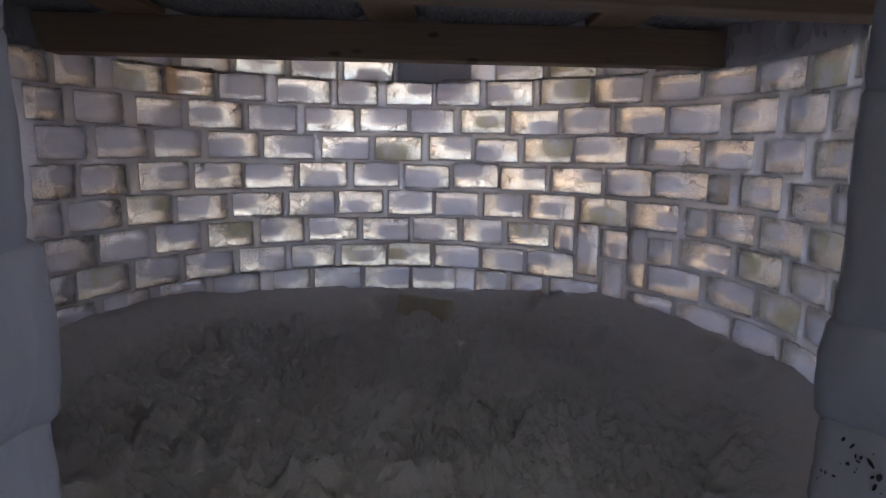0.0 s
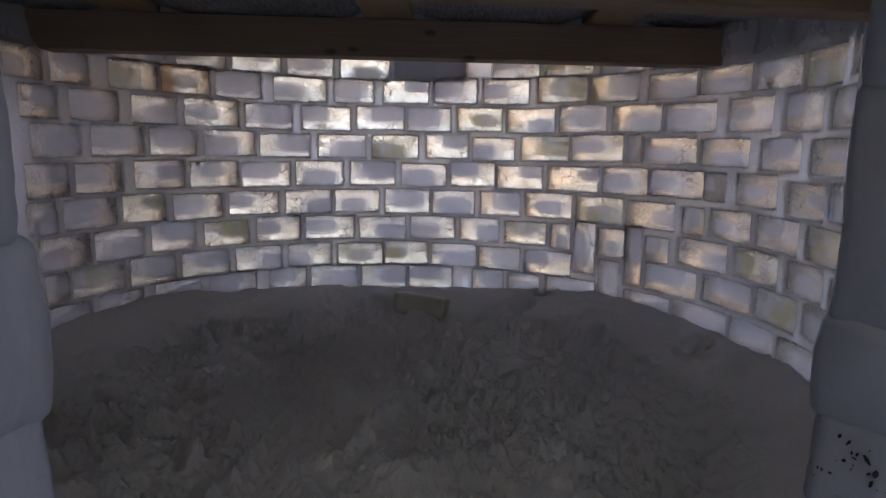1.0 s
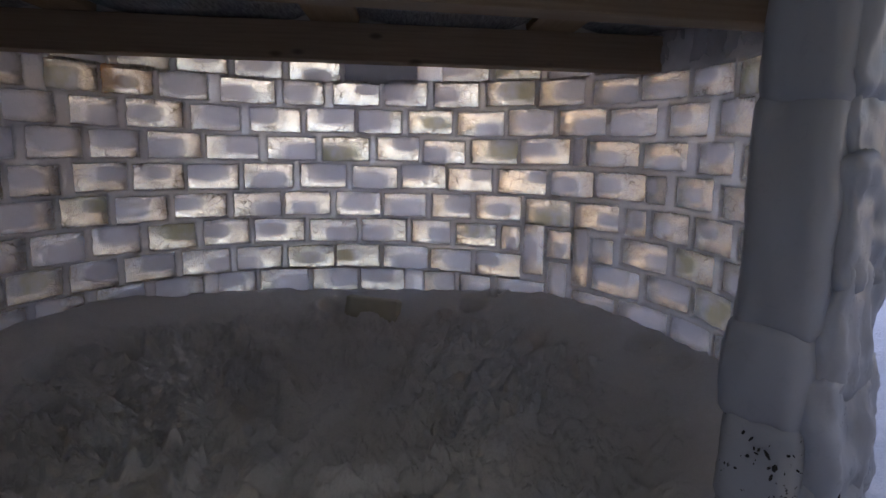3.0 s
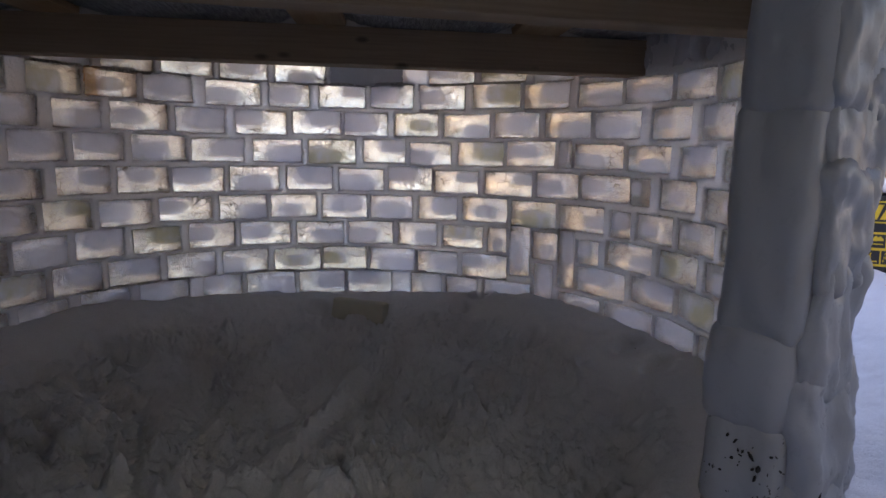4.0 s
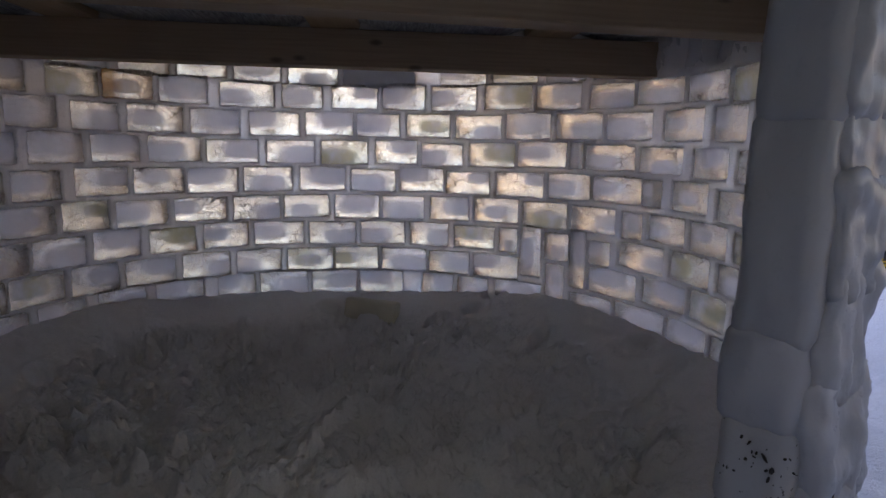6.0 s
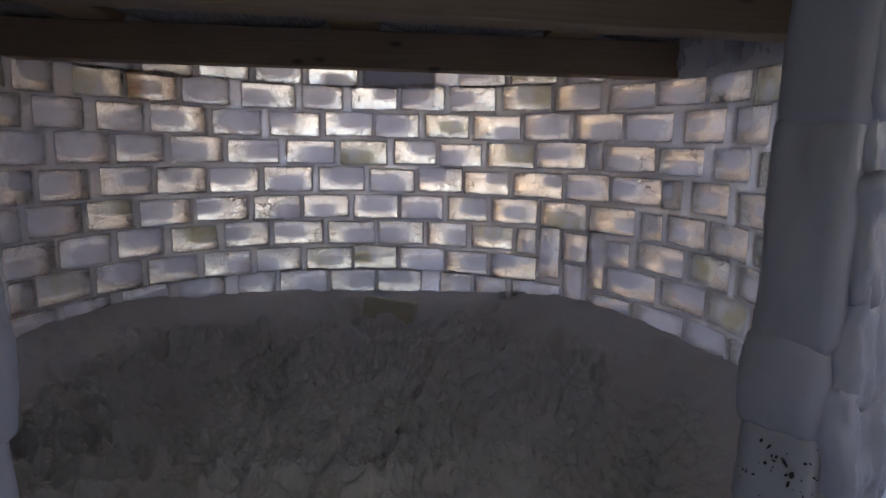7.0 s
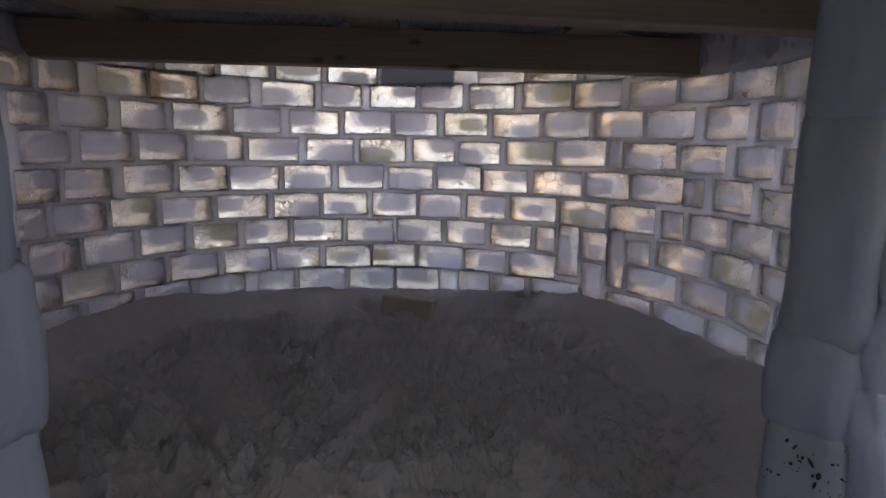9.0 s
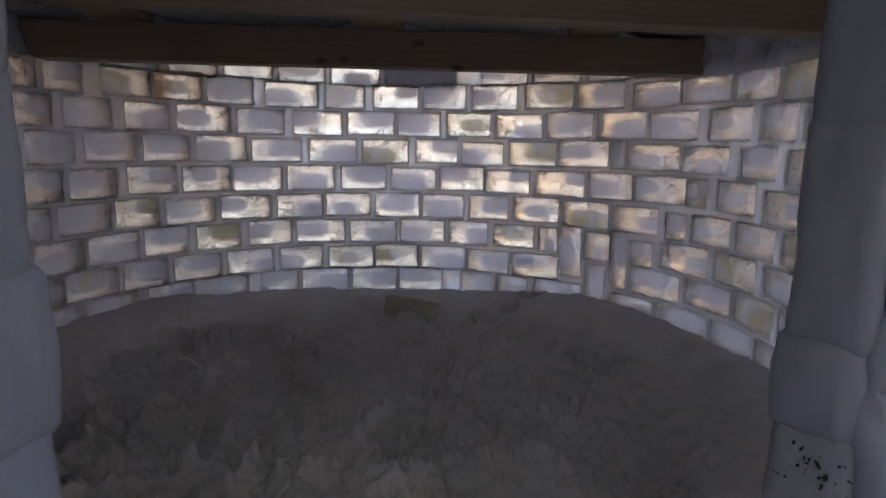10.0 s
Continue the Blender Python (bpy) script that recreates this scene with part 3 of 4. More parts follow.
wall_end(DOOR_LEFT, -1,
         ((-0.04, 0.25, 0.0, False, 0.0), (0.25, 0.40, 0.0, False, 0.0), (0.40, 0.565, 0.0, False, 0.0), (0.565, 0.722, 0.006, False, 0.006), (0.722, 0.90, 0.0, False, -0.008), (0.90, 1.02, 0.0, False, -0.010), (1.02, 1.27, 0.0, False, -0.012)),
         ((-0.04, 0.26, 0.012, 0.0), (0.26, 0.45, 0.008, 0.004), (0.45, 0.60, 0.014, 0.0), (0.60, 0.76, 0.010, 0.006), (0.76, 0.94, 0.016, 0.0), (0.94, 1.10, 0.012, 0.002), (1.10, 1.28, 0.014, 0.004)))

# ---- ground: one sheet of snow, trampled inside ----
DENTS = ((-0.945, 2.21, 0.075, 0.055), (-0.935, 1.74, 0.055, 0.045), (-1.065, 1.95, 0.06, 0.02), (-0.915, 1.45, 0.05, 0.025), (-0.254, 2.71, 0.06, 0.025), (0.378, 2.645, 0.055, 0.04),
         (0.475, 2.70, 0.05, 0.03), (0.187, 2.60, 0.035, 0.02), (0.245, 2.62, 0.03, 0.02), (0.611, 2.32, 0.045, 0.03), (0.93, 1.835, 0.05, 0.015), (0.90, 2.03, 0.05, 0.012), (-0.55, 1.28, 0.05, 0.02))


rng = random.Random(31)
FOOTPRINTS = [(0.50, 1.62, 20), (0.62, 1.98, -15), (0.92, 2.02, 30), (0.48, 2.10, 60)]
FOOTPRINTS += [(CX + rng.uniform(-0.62, 0.62), CY + rng.uniform(-0.75, 0.6), rng.uniform(-80, 80)) for _ in range(18)]


def snow_height(x, y):
    x, y = np.asarray(x, dtype=float), np.asarray(y, dtype=float)
    dx, dy = x - CX, y - CY
    r = np.hypot(dx, dy)
    th = np.degrees(np.arctan2(dx, dy))
    door = 1 - smooth01((np.abs(((th - 167.5 + 180) % 360) - 180) - 14) / 14.0)
    bank_h = np.interp(th, (-150, -80, -55, -32, 0, 33, 44, 60, 76, 90, 130), (0.13, 0.13, 0.165, 0.125, 0.09, 0.13, 0.17, 0.15, 0.13, 0.145, 0.12)) + 0.012 * many_waves(x * 7, y * 7, 2.0, 3)
    edge = 0.90 + 0.09 * many_waves(dx / (r + 0.01) * 2.2, dy / (r + 0.01) * 2.2, 7.0, 3)
    bank = bank_h * smooth01((r - edge + 0.08) / 0.38) * (1 - door)
    inside = 1 - smooth01((r - 1.22) / 0.08)
    trodden = 1 - 0.93 * smooth01((r - edge + 0.02) / 0.16) * (1 - door)
    bend = 0.05 * many_waves(x * 4, y * 4, 11.0, 2)
    lumps = 0.020 * many_waves(x * 2.4, y * 3.0, 0.3) + 0.042 * many_waves(x * 6 + bend, y * 7, 1.7, 3)
    clods = many_waves(x * 14 + bend * 8, y * 17, 8.0, 4)
    fresh_clods = smooth01(many_waves(x * 3.1, y * 3.1, 14.0, 2) * 3 + 0.6)
    lumps = lumps + (0.018 + 0.034 * fresh_clods) * np.clip(clods, -0.25, 0.7) + 0.016 * (0.35 + 0.65 * fresh_clods) * many_waves(x * 42, y * 50, 3.0, 3)
    steps = 0.0
    for px, py, turn in FOOTPRINTS:
        c, s = math.cos(radians(turn)), math.sin(radians(turn))
        u, v = (x - px) * c + (y - py) * s, -(x - px) * s + (y - py) * c
        q = np.sqrt((u / (0.048 + 0.010 * np.cos(v * 20))) ** 2 + (v / 0.14) ** 2)
        pressed = 1 - smooth01((q - 0.75) / 0.35)
        steps = np.maximum(steps, pressed)
        lumps = lumps * (1 - 0.55 * pressed) - pressed * (0.010 + 0.003 * np.sin(v * 300)) + 0.008 * np.exp(-((q - 1.25) / 0.2) ** 2)
    soft = 0.010 * many_waves(x * 5, y * 5, 6.0, 3) + 0.0016 * many_waves(x * 45, y * 45, 2.0, 2)
    z_in = 0.05 + bank + 1.5 * lumps * trodden + soft * (1 - trodden)
    for px, py, size, deep in DENTS:
        q = np.hypot(x - px, y - py) / size + 0.12 * many_waves(x * 16, y * 16, 9.0, 2)
        z_in = z_in - 2.3 * deep * (1 - smooth01((q - 0.40) / 0.60)) + 0.010 * np.exp(-((q - 1.25) / 0.25) ** 2)
    far = np.maximum(r - 1.3, 0.0)
    z_out = 0.06 + 0.16 * smooth01(far / 2.0) + 0.05 * many_waves(x * 0.9, y * 0.9, 3.0) + 0.030 * many_waves(x * 4.2, y * 4.2, 5.0) + 0.008 * many_waves(x * 14, y * 14, 6.0) * np.exp(-far / 4)
    z_out = np.where(far > 12, 0.22 + (z_out - 0.22) * np.exp(-np.maximum(far - 12, 0) / 8), z_out)
    near = 1 - smooth01(far / 0.8)
    z_out = z_out * (1 - door * near) + 0.06 * door * near
    return z_in * inside + z_out * (1 - inside)


def build_ground():
    seg = 1080
    inner = 250
    radii = list(np.linspace(0.03, 1.30, inner))
    while radii[-1] < 900:
        radii.append(radii[-1] * (1.03 if radii[-1] < 5 else 1.14))
    R, A = np.meshgrid(np.array(radii), np.arange(seg) * 2 * math.pi / seg, indexing="ij")
    X, Y = CX + R * np.sin(A), CY + R * np.cos(A)
    verts = [(CX, CY, float(snow_height(CX, CY)))] + np.stack([X, Y, snow_height(X, Y)], -1).reshape(-1, 3).tolist()
    k = np.arange(seg)
    k2 = (k + 1) % seg
    faces = np.stack([np.zeros(seg, int), 1 + k2, 1 + k], -1).tolist()
    start = 1 + np.arange(len(radii) - 1)[:, None] * seg
    faces += np.stack([start + k, start + k2, start + seg + k2, start + seg + k], -1).reshape(-1, 4).tolist()
    me = array_mesh("ground", verts, faces, SNOW)
    me.materials.append(FRESH_SNOW)
    first_out = seg * (inner - 12)
    me.polygons.foreach_set("material_index", [1 if i > first_out else 0 for i in range(len(me.polygons))])
    return tagged(new("ground", me), "trampled grey snow floor running out into lying snow", "snow", kind="structure")


build_ground()

ROOF_BOARDS = ((-0.965, 0.15), (-0.162, 0.155), (0.556, 0.165))
# ---- roof: two beams, boards across them, frosted sheet on top ----
def beam(label, start, end, low, thick=0.088, tall=0.12, slant=0.0):
    a, b = Vector(start), Vector(end)
    long = (b - a).length
    bm = box_bm(long, thick, tall, 0.003)
    for v in bm.verts:
        if v.co.x < 0:
            v.co.x -= slant * (v.co.z / tall + 0.5)
    ob = mesh_object("roof_beam", bm, PINE)
    mid = (a + b) / 2
    ob.matrix_world = Matrix.Translation((mid.x, mid.y, low + tall / 2)) @ Matrix.Rotation(math.atan2(b.y - a.y, b.x - a.x), 4, "Z") @ Matrix.Rotation(-math.atan2(b.z - a.z, long), 4, "Y")
    return tagged(ob, label, "beam", "roof beams")


beam("sawn spruce beam with dark knots let into the ice wall", (-1.265, 2.062, 0), (0.985, 2.212, 0), 1.100, slant=0.07)
beam("sawn spruce beam spanning the doorway side of the roof", (-1.32, 1.108, 0), (1.10, 1.423, 0), 1.100)
for x, wide in ROOF_BOARDS:
    ob = mesh_object("roof_board", box_bm(wide, 2.0, 0.024, 0.002), PINE_Y)
    ob.matrix_world = pose(x, 1.62, 1.232, 0, 0, 0)
    tagged(ob, "flat spruce board laid across the roof beams", "board", "roof boards")


def build_sheet():
    edges = [(x - w / 2, x + w / 2) for x, w in ROOF_BOARDS]

    n, half = 180, 1.42
    verts, faces = [], []
    for i in range(n + 1):
        for j in range(n + 1):
            x, y = CX + (i / n * 2 - 1) * half, CY + (j / n * 2 - 1) * half
            sag = 0.012 * fbm(x * 2.5, y * 2.5, 2.0) + 0.004 * fbm(x * 16, y * 5, 6.0)
            off = min(max(a - x, x - b, 0.0) for a, b in edges)
            sag = sag * float(smooth01(off / 0.06)) - 0.022 * float(smooth01(off / 0.05))
            verts.append((x, y, 1.250 + sag))
    m = len(verts)
    verts += [(x, y, z + 0.012) for x, y, z in verts]
    for i in range(n):
        for j in range(n):
            a = i * (n + 1) + j
            q = (a, a + 1, a + n + 2, a + n + 1)
            faces += [q, tuple(k + m for k in q[::-1])]
    return tagged(new("ceiling", array_mesh("ceiling", verts, faces, TARP)), "dark grey frosted sheet laid over the roof boards", "sheet", kind="structure")


build_sheet()

def cloth_scrap(x, way, long):
    """A small pale wedge, painted daylight in the gap between a roof board's edge and the beam."""
    y = 2.062 + (x + 1.265) * 0.0667 - 0.03
    outline = ((0.0, 1.2215), (way * long, 1.2225), (way * long * 0.55, 1.231), (way * 0.004, 1.2445))
    bm = bmesh.new()
    front = [bm.verts.new((x + u, y, z)) for u, z in outline]
    back = [bm.verts.new((x + u * 0.8, y + 0.045, z)) for u, z in outline]
    bm.faces.new(front), bm.faces.new(back[::-1])
    for k in range(4):
        bm.faces.new((front[k], back[k], back[(k + 1) % 4], front[(k + 1) % 4]))
    bmesh.ops.recalc_face_normals(bm, faces=bm.faces[:])
    return tagged(mesh_object("cloth_scrap", bm, GAP_PALE), "pale wedge standing in for daylight in the gap beside a roof board", "cloth", "cloth scraps")


for x, wide in ROOF_BOARDS:
    cloth_scrap(x - wide / 2, -1, 0.075), cloth_scrap(x + wide / 2, 1, 0.085)

# ---- loose things inside ----
loose = mesh_object("loose_ice_block", melted_block(0.235, 0.10, 0.10, 4.4, 0.0, 0.014), LOOSE_ICE, True)
loose.matrix_world = pose(-0.07, 2.70, 0.108, -12, 4, -14)
tagged(loose, "yellowish loose ice block half sunk in the snow", "ice block")


def twig(label, points, radius):
    ob = mesh_object("twig", tube_bm(points, radius, 5), TWIG)
    return tagged(ob, label, "twig")


twig("thin dark twig sticking out of the snow bank", ((0.893, 1.972, 0.10), (0.897, 1.970, 0.135), (0.905, 1.968, 0.158), (0.908, 1.972, 0.166)), 0.0018)
twig("thin dark stalk frozen to the ice wall", ((1.040, 1.86, 0.765), (1.043, 1.855, 0.742), (1.043, 1.850, 0.715)), 0.0014)

def crumbs():
    """Bark and soil crumbs frozen to the dirty slabs at the doorway."""
    rng = random.Random(21)
    bm = bmesh.new()
    for k in range(46):
        u, z = rng.uniform(0.06, 0.95), 0.49 - abs(rng.gauss(0, 0.09))
        if k < 7:
            u, z = 0.15 + 0.09 * k, 0.502 - 0.006 * k + rng.uniform(-0.004, 0.004)
        size = rng.uniform(0.0008, 0.0024) * (1.6 if k < 7 else 1.0)
        centre = on_wall(DOOR_RIGHT + 0.05, RADIUS + u * DEPTH, z)
        m = Matrix.Translation(centre) @ pose(0, 0, 0, rng.uniform(0, 180), rng.uniform(0, 180), rng.uniform(0, 180)) @ Matrix.Diagonal((size * rng.uniform(1, 2.4), size, size * 0.6, 1))
        bmesh.ops.create_icosphere(bm, subdivisions=1, radius=1.0, matrix=m)
    return tagged(mesh_object("bark_crumbs", bm, TWIG), "dark bark and soil crumbs frozen to the ice", "debris", kind="stuff")


crumbs()
for k, (u, low, high) in enumerate(((1.03, 0.36, 0.43), (1.03, 0.30, 0.35))):
    a, b = on_wall(DOOR_RIGHT - 2.5 - k, RADIUS + u * DEPTH + 0.006, low), on_wall(DOOR_RIGHT - 3.4 - k, RADIUS + u * DEPTH + 0.006, high)
    twig("dark dead stalk frozen to the ice beside the doorway", (a, a.lerp(b, 0.5) + Vector((0.004, 0, 0)), b), 0.0014)

# ---- outdoors ----
def set_on(x, y, turn=0.0, lift=0.0):
    return pose(x, y, float(snow_height(x, y)) + lift, 0, 0, turn)


def holder(name, m, label, category, group=""):
    ob = new(name)
    ob.matrix_world = m
    return tagged(ob, label, category, group)


def plate(name, points, y, material, parent, thick=0.0012, label=""):
    """A flat printed shape standing upright, from its outline in x and z."""
    bm = bmesh.new()
    vs = [bm.verts.new((x, y, z)) for x, z in points]
    f = bm.faces.new(vs)
    ext = bmesh.ops.extrude_face_region(bm, geom=[f])
    bmesh.ops.translate(bm, vec=(0, -thick, 0), verts=[v for v in ext["geom"] if isinstance(v, bmesh.types.BMVert)])
    bmesh.ops.recalc_face_normals(bm, faces=bm.faces[:])
    return part(name, bm, material, parent, label)


def rect(x0, z0, x1, z1):
    return ((x0, z0), (x1, z0), (x1, z1), (x0, z1))


def tool_carton():
    """Black and yellow printed carton; the front faces local -y."""
    w, d, h = 0.78, 0.42, 0.44
    base = Vector((2.77, 3.14))
    root = holder("tool_carton", pose(base.x, base.y, 0.19, 0, -2.0, -41), "black and yellow printed tool carton capped with snow", "carton")
    part("body", box_bm(w, d, h, 0.004, pose(0, d / 2, h / 2)), BOX_BLACK, root)
    plate("print_panel", rect(-w / 2 + 0.01, 0.045, w / 2 - 0.01, 0.235), -0.001, BOX_YELLOW, root)
    for z in (0.285, 0.398):
        plate("print_line", rect(-w / 2 + 0.02, z, w / 2 - 0.02, z + 0.008), -0.001, BOX_YELLOW, root)
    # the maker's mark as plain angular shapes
    x0, z0, t = -0.30, 0.305, 0.082
    shapes = (
        ((0.0, 0.0), (0.055, 0.0), (0.085, 0.03), (0.085, 0.055), (0.055, t), (0.0, t)),
        ((0.10, 0.0), (0.155, 0.0), (0.155, 0.018), (0.122, 0.018), (0.122, 0.027), (0.148, 0.027), (0.148, 0.043), (0.122, 0.043), (0.122, 0.05), (0.155, 0.05), (0.155, 0.066), (0.10, 0.066)),
        ((0.165, t), (0.19, 0.0), (0.215, 0.0), (0.228, 0.04), (0.242, 0.0), (0.267, 0.0), (0.295, t), (0.27, t), (0.254, 0.03), (0.24, t), (0.216, t), (0.203, 0.03), (0.19, t)),
        ((0.28, 0.0), (0.305, 0.0), (0.313, 0.015), (0.345, 0.015), (0.352, 0.0), (0.378, 0.0), (0.342, t), (0.316, t)),
        ((0.39, 0.0), (0.45, 0.0), (0.45, 0.02), (0.414, 0.02), (0.414, t), (0.39, t)),
        ((0.475, 0.0), (0.50, 0.0), (0.50, 0.062), (0.525, 0.062), (0.525, t), (0.45, t), (0.45, 0.062), (0.475, 0.062)),
    )
    for sh in shapes:
        plate("print_mark", [(x0 + x, z0 + z) for x, z in sh], -0.001, BOX_YELLOW, root)
    for i, (x, z) in enumerate(((-0.162, 0.148), (-0.07, 0.148), (-0.184, 0.058), (-0.092, 0.058), (0.0, 0.058))):
        tile = plate("pictogram", rect(x, z, x + 0.085, z + 0.075), -0.0025, BOX_BLACK, root)
        mark = -0.004
        if i == 0:
            data = bpy.data.curves.new("print_text", "FONT")
            data.body, data.size, data.align_x, data.extrude = "3800 RPM", 0.0165, "CENTER", 0.0004
            txt = new("print_text", data)
            txt.data.materials.append(BOX_YELLOW)
            txt.parent = tile
            txt.matrix_local = pose(x + 0.0425, -0.0042, z + 0.032, 90, 0, 0)
        elif i == 1:
            plate("pictogram_mark", ((x + 0.01, z + 0.05), (x + 0.03, z + 0.055), (x + 0.04, z + 0.068), (x + 0.05, z + 0.058), (x + 0.06, z + 0.066), (x + 0.075, z + 0.05), (x + 0.075, z + 0.04), (x + 0.01, z + 0.036)), mark, BOX_YELLOW, tile)
            plate("pictogram_mark", rect(x + 0.01, z + 0.018, x + 0.075, z + 0.024), mark, BOX_YELLOW, tile)
        elif i == 2:
            plate("pictogram_mark", [(x + 0.0425 + 0.032 * math.cos(a), z + 0.0375 + 0.028 * math.sin(a)) for a in np.linspace(0, 6.28, 18)[:-1]], mark, BOX_YELLOW, tile)
            plate("pictogram_mark", [(x + 0.0425 + 0.026 * math.cos(a), z + 0.0375 + 0.022 * math.sin(a)) for a in np.linspace(0, 6.28, 18)[:-1]], mark - 0.0015, BOX_BLACK, tile)
            plate("pictogram_mark", rect(x + 0.024, z + 0.03, x + 0.06, z + 0.045), mark - 0.003, BOX_YELLOW, tile)
        elif i == 3:
            plate("pictogram_mark", ((x + 0.02, z + 0.02), (x + 0.026, z + 0.02), (x + 0.05, z + 0.06), (x + 0.044, z + 0.062)), mark, BOX_YELLOW, tile)
            plate("pictogram_mark", rect(x + 0.01, z + 0.010, x + 0.075, z + 0.018), mark, BOX_YELLOW, tile)
            plate("pictogram_mark", rect(x + 0.04, z + 0.024, x + 0.046, z + 0.06), mark, BOX_YELLOW, tile)
        else:
            plate("pictogram_mark", ((x + 0.02, z + 0.03), (x + 0.045, z + 0.03), (x + 0.045, z + 0.018), (x + 0.066, z + 0.037), (x + 0.045, z + 0.057), (x + 0.045, z + 0.045), (x + 0.02, z + 0.045)), mark, BOX_YELLOW, tile)
            for k in range(3):
                plate("pictogram_mark", rect(x + 0.008 + 0.004 * k, z + 0.012 + 0.02 * k, x + 0.013 + 0.004 * k, z + 0.024 + 0.02 * k), mark, BOX_YELLOW, tile)
    return root


def snow_cap(label, x, y, z, sx, sy, sz, turn, seed):
    bm = bmesh.new()
    bmesh.ops.create_cube(bm, size=2.0)
    bmesh.ops.subdivide_edges(bm, edges=bm.edges[:], cuts=13, use_grid_fill=True)
    for v in bm.verts:
        c = v.co
        n = (abs(c.x) ** 4 + abs(c.y) ** 4 + abs(c.z) ** 3) ** 0.27
        c = c / max(n, 0.2)
        lump = fbm(c.x * sx * 3 + seed, c.y * sy * 3, c.z + seed, 3)
        top = 1.0 if c.z > -0.1 else 0.25
        v.co = Vector((c.x * sx / 2, c.y * sy / 2, c.z * sz * top * (1 + 0.5 * lump) / 2))
    ob = mesh_object("lying_snow", bm, FRESH_SNOW, True)
    ob.matrix_world = pose(x, y, z, 0, 0, turn)
    return tagged(ob, label, "snow")


def rounded_rail(points, radius):
    return tube_bm(points, radius, 10)


def trestle_ladder(m):
    """A folding steel ladder: two bent side tubes joined over the top, flat rungs, a stay."""
    root = holder("folding_ladder", m, "grey steel folding ladder with bent tube top", "ladder")
    for x in (-0.145, 0.145):
        lean = 0.10
        pts = [(x, -0.42, 0.0), (x, -0.10, 1.02)]
        pts += [(x + (0.02 if x > 0 else -0.02) * math.sin(a), -0.10 + 0.09 * (1 - math.cos(a)), 1.02 + 0.11 * math.sin(a)) for a in np.linspace(0.4, 2.8, 7)]
        pts += [(x, 0.12, 0.98), (x, 0.36, 0.0)]
        part("side_tube", rounded_rail(pts, 0.011), STEEL, root, smooth=True)
    for k in range(4):
        z = 0.16 + 0.235 * k
        part("rung", box_bm(0.32, 0.04, 0.026, 0.005, pose(0, -0.42 + 0.314 * z, z)), STEEL, root)
    part("stay", rounded_rail([(-0.10, -0.43, 0.02), (0.02, -0.20, 0.75), (0.06, -0.10, 1.04)], 0.010), STEEL, root, smooth=True)
    for x in (-0.145, 0.145):
        part("hinge", box_bm(0.03, 0.05, 0.09, 0.008, pose(x, -0.11, 0.95)), STEEL, root)
    part("top_bar", rounded_rail([(-0.145, 0.02, 1.02), (0.145, 0.02, 1.02)], 0.012), STEEL, root, smooth=True)
    return root


def split_log(seed, long=0.30):
    """A wedge of split firewood, bark on one side, its cut face to local -y."""
    rng = random.Random(seed)
    r = rng.uniform(0.05, 0.075)
    span = rng.choice((1.6, 1.9, 2.4, 3.1))
    pts = [(0.0, 0.0)] + [(r * math.cos(a) * rng.uniform(0.9, 1.08), r * math.sin(a) * rng.uniform(0.9, 1.08)) for a in np.linspace(0, span, 5)]
    cx, cz = sum(p[0] for p in pts) / len(pts), sum(p[1] for p in pts) / len(pts)
    bm = bmesh.new()
    a = [bm.verts.new((x - cx, 0, z - cz)) for x, z in pts]
    b = [bm.verts.new(((x - cx) * 0.97, long, (z - cz) * 0.97)) for x, z in pts]
    bm.faces.new(a), bm.faces.new(b[::-1])
    for k in range(len(a)):
        bm.faces.new((a[k], b[k], b[(k + 1) % len(a)], a[(k + 1) % len(a)]))
    bmesh.ops.recalc_face_normals(bm, faces=bm.faces[:])
    me = bpy.data.meshes.new("split_log")
    bm.to_mesh(me)
    bm.free()
    me.materials.append(LOG)
    return me


def woodpile(m, width, high):
    root = holder("woodpile", m, "stacked split firewood with pale cut ends under a plank shelf", "woodpile")
    meshes = [split_log(s) for s in range(14)]
    rng = random.Random(11)
    step = 0.088
    rows = int(high / (step * 0.9))
    for j in range(rows):
        for i in range(int(width / step)):
            if rng.random() < 0.03:
                continue
            ob = new("split_log", rng.choice(meshes))
            ob.parent = root
            ob.matrix_local = pose(-width / 2 + (i + 0.5 * (j % 2)) * step + rng.uniform(-0.008, 0.008), rng.uniform(-0.025, 0.02), 0.05 + j * step * 0.9 + rng.uniform(-0.006, 0.006), rng.uniform(-3, 3), rng.uniform(0, 360), rng.uniform(-4, 4))
    part("backing", box_bm(width + 0.1, 0.04, high + 0.3, 0.003, pose(0, 0.36, high / 2 + 0.1)), OLD_WOOD, root)
    for x in (-width / 2 - 0.06, width / 2 + 0.06):
        part("post", box_bm(0.08, 0.08, high + 0.34, 0.006, pose(x, 0.12, (high + 0.34) / 2 - 0.05)), OLD_WOOD, root)
    part("plank_shelf", box_bm(width + 0.25, 0.50, 0.035, 0.005, pose(0, 0.14, high + 0.22)), OLD_WOOD, root)
    part("shelf_edge", box_bm(width + 0.25, 0.03, 0.06, 0.005, pose(0, -0.125, high + 0.20)), OLD_WOOD, root)
    return root


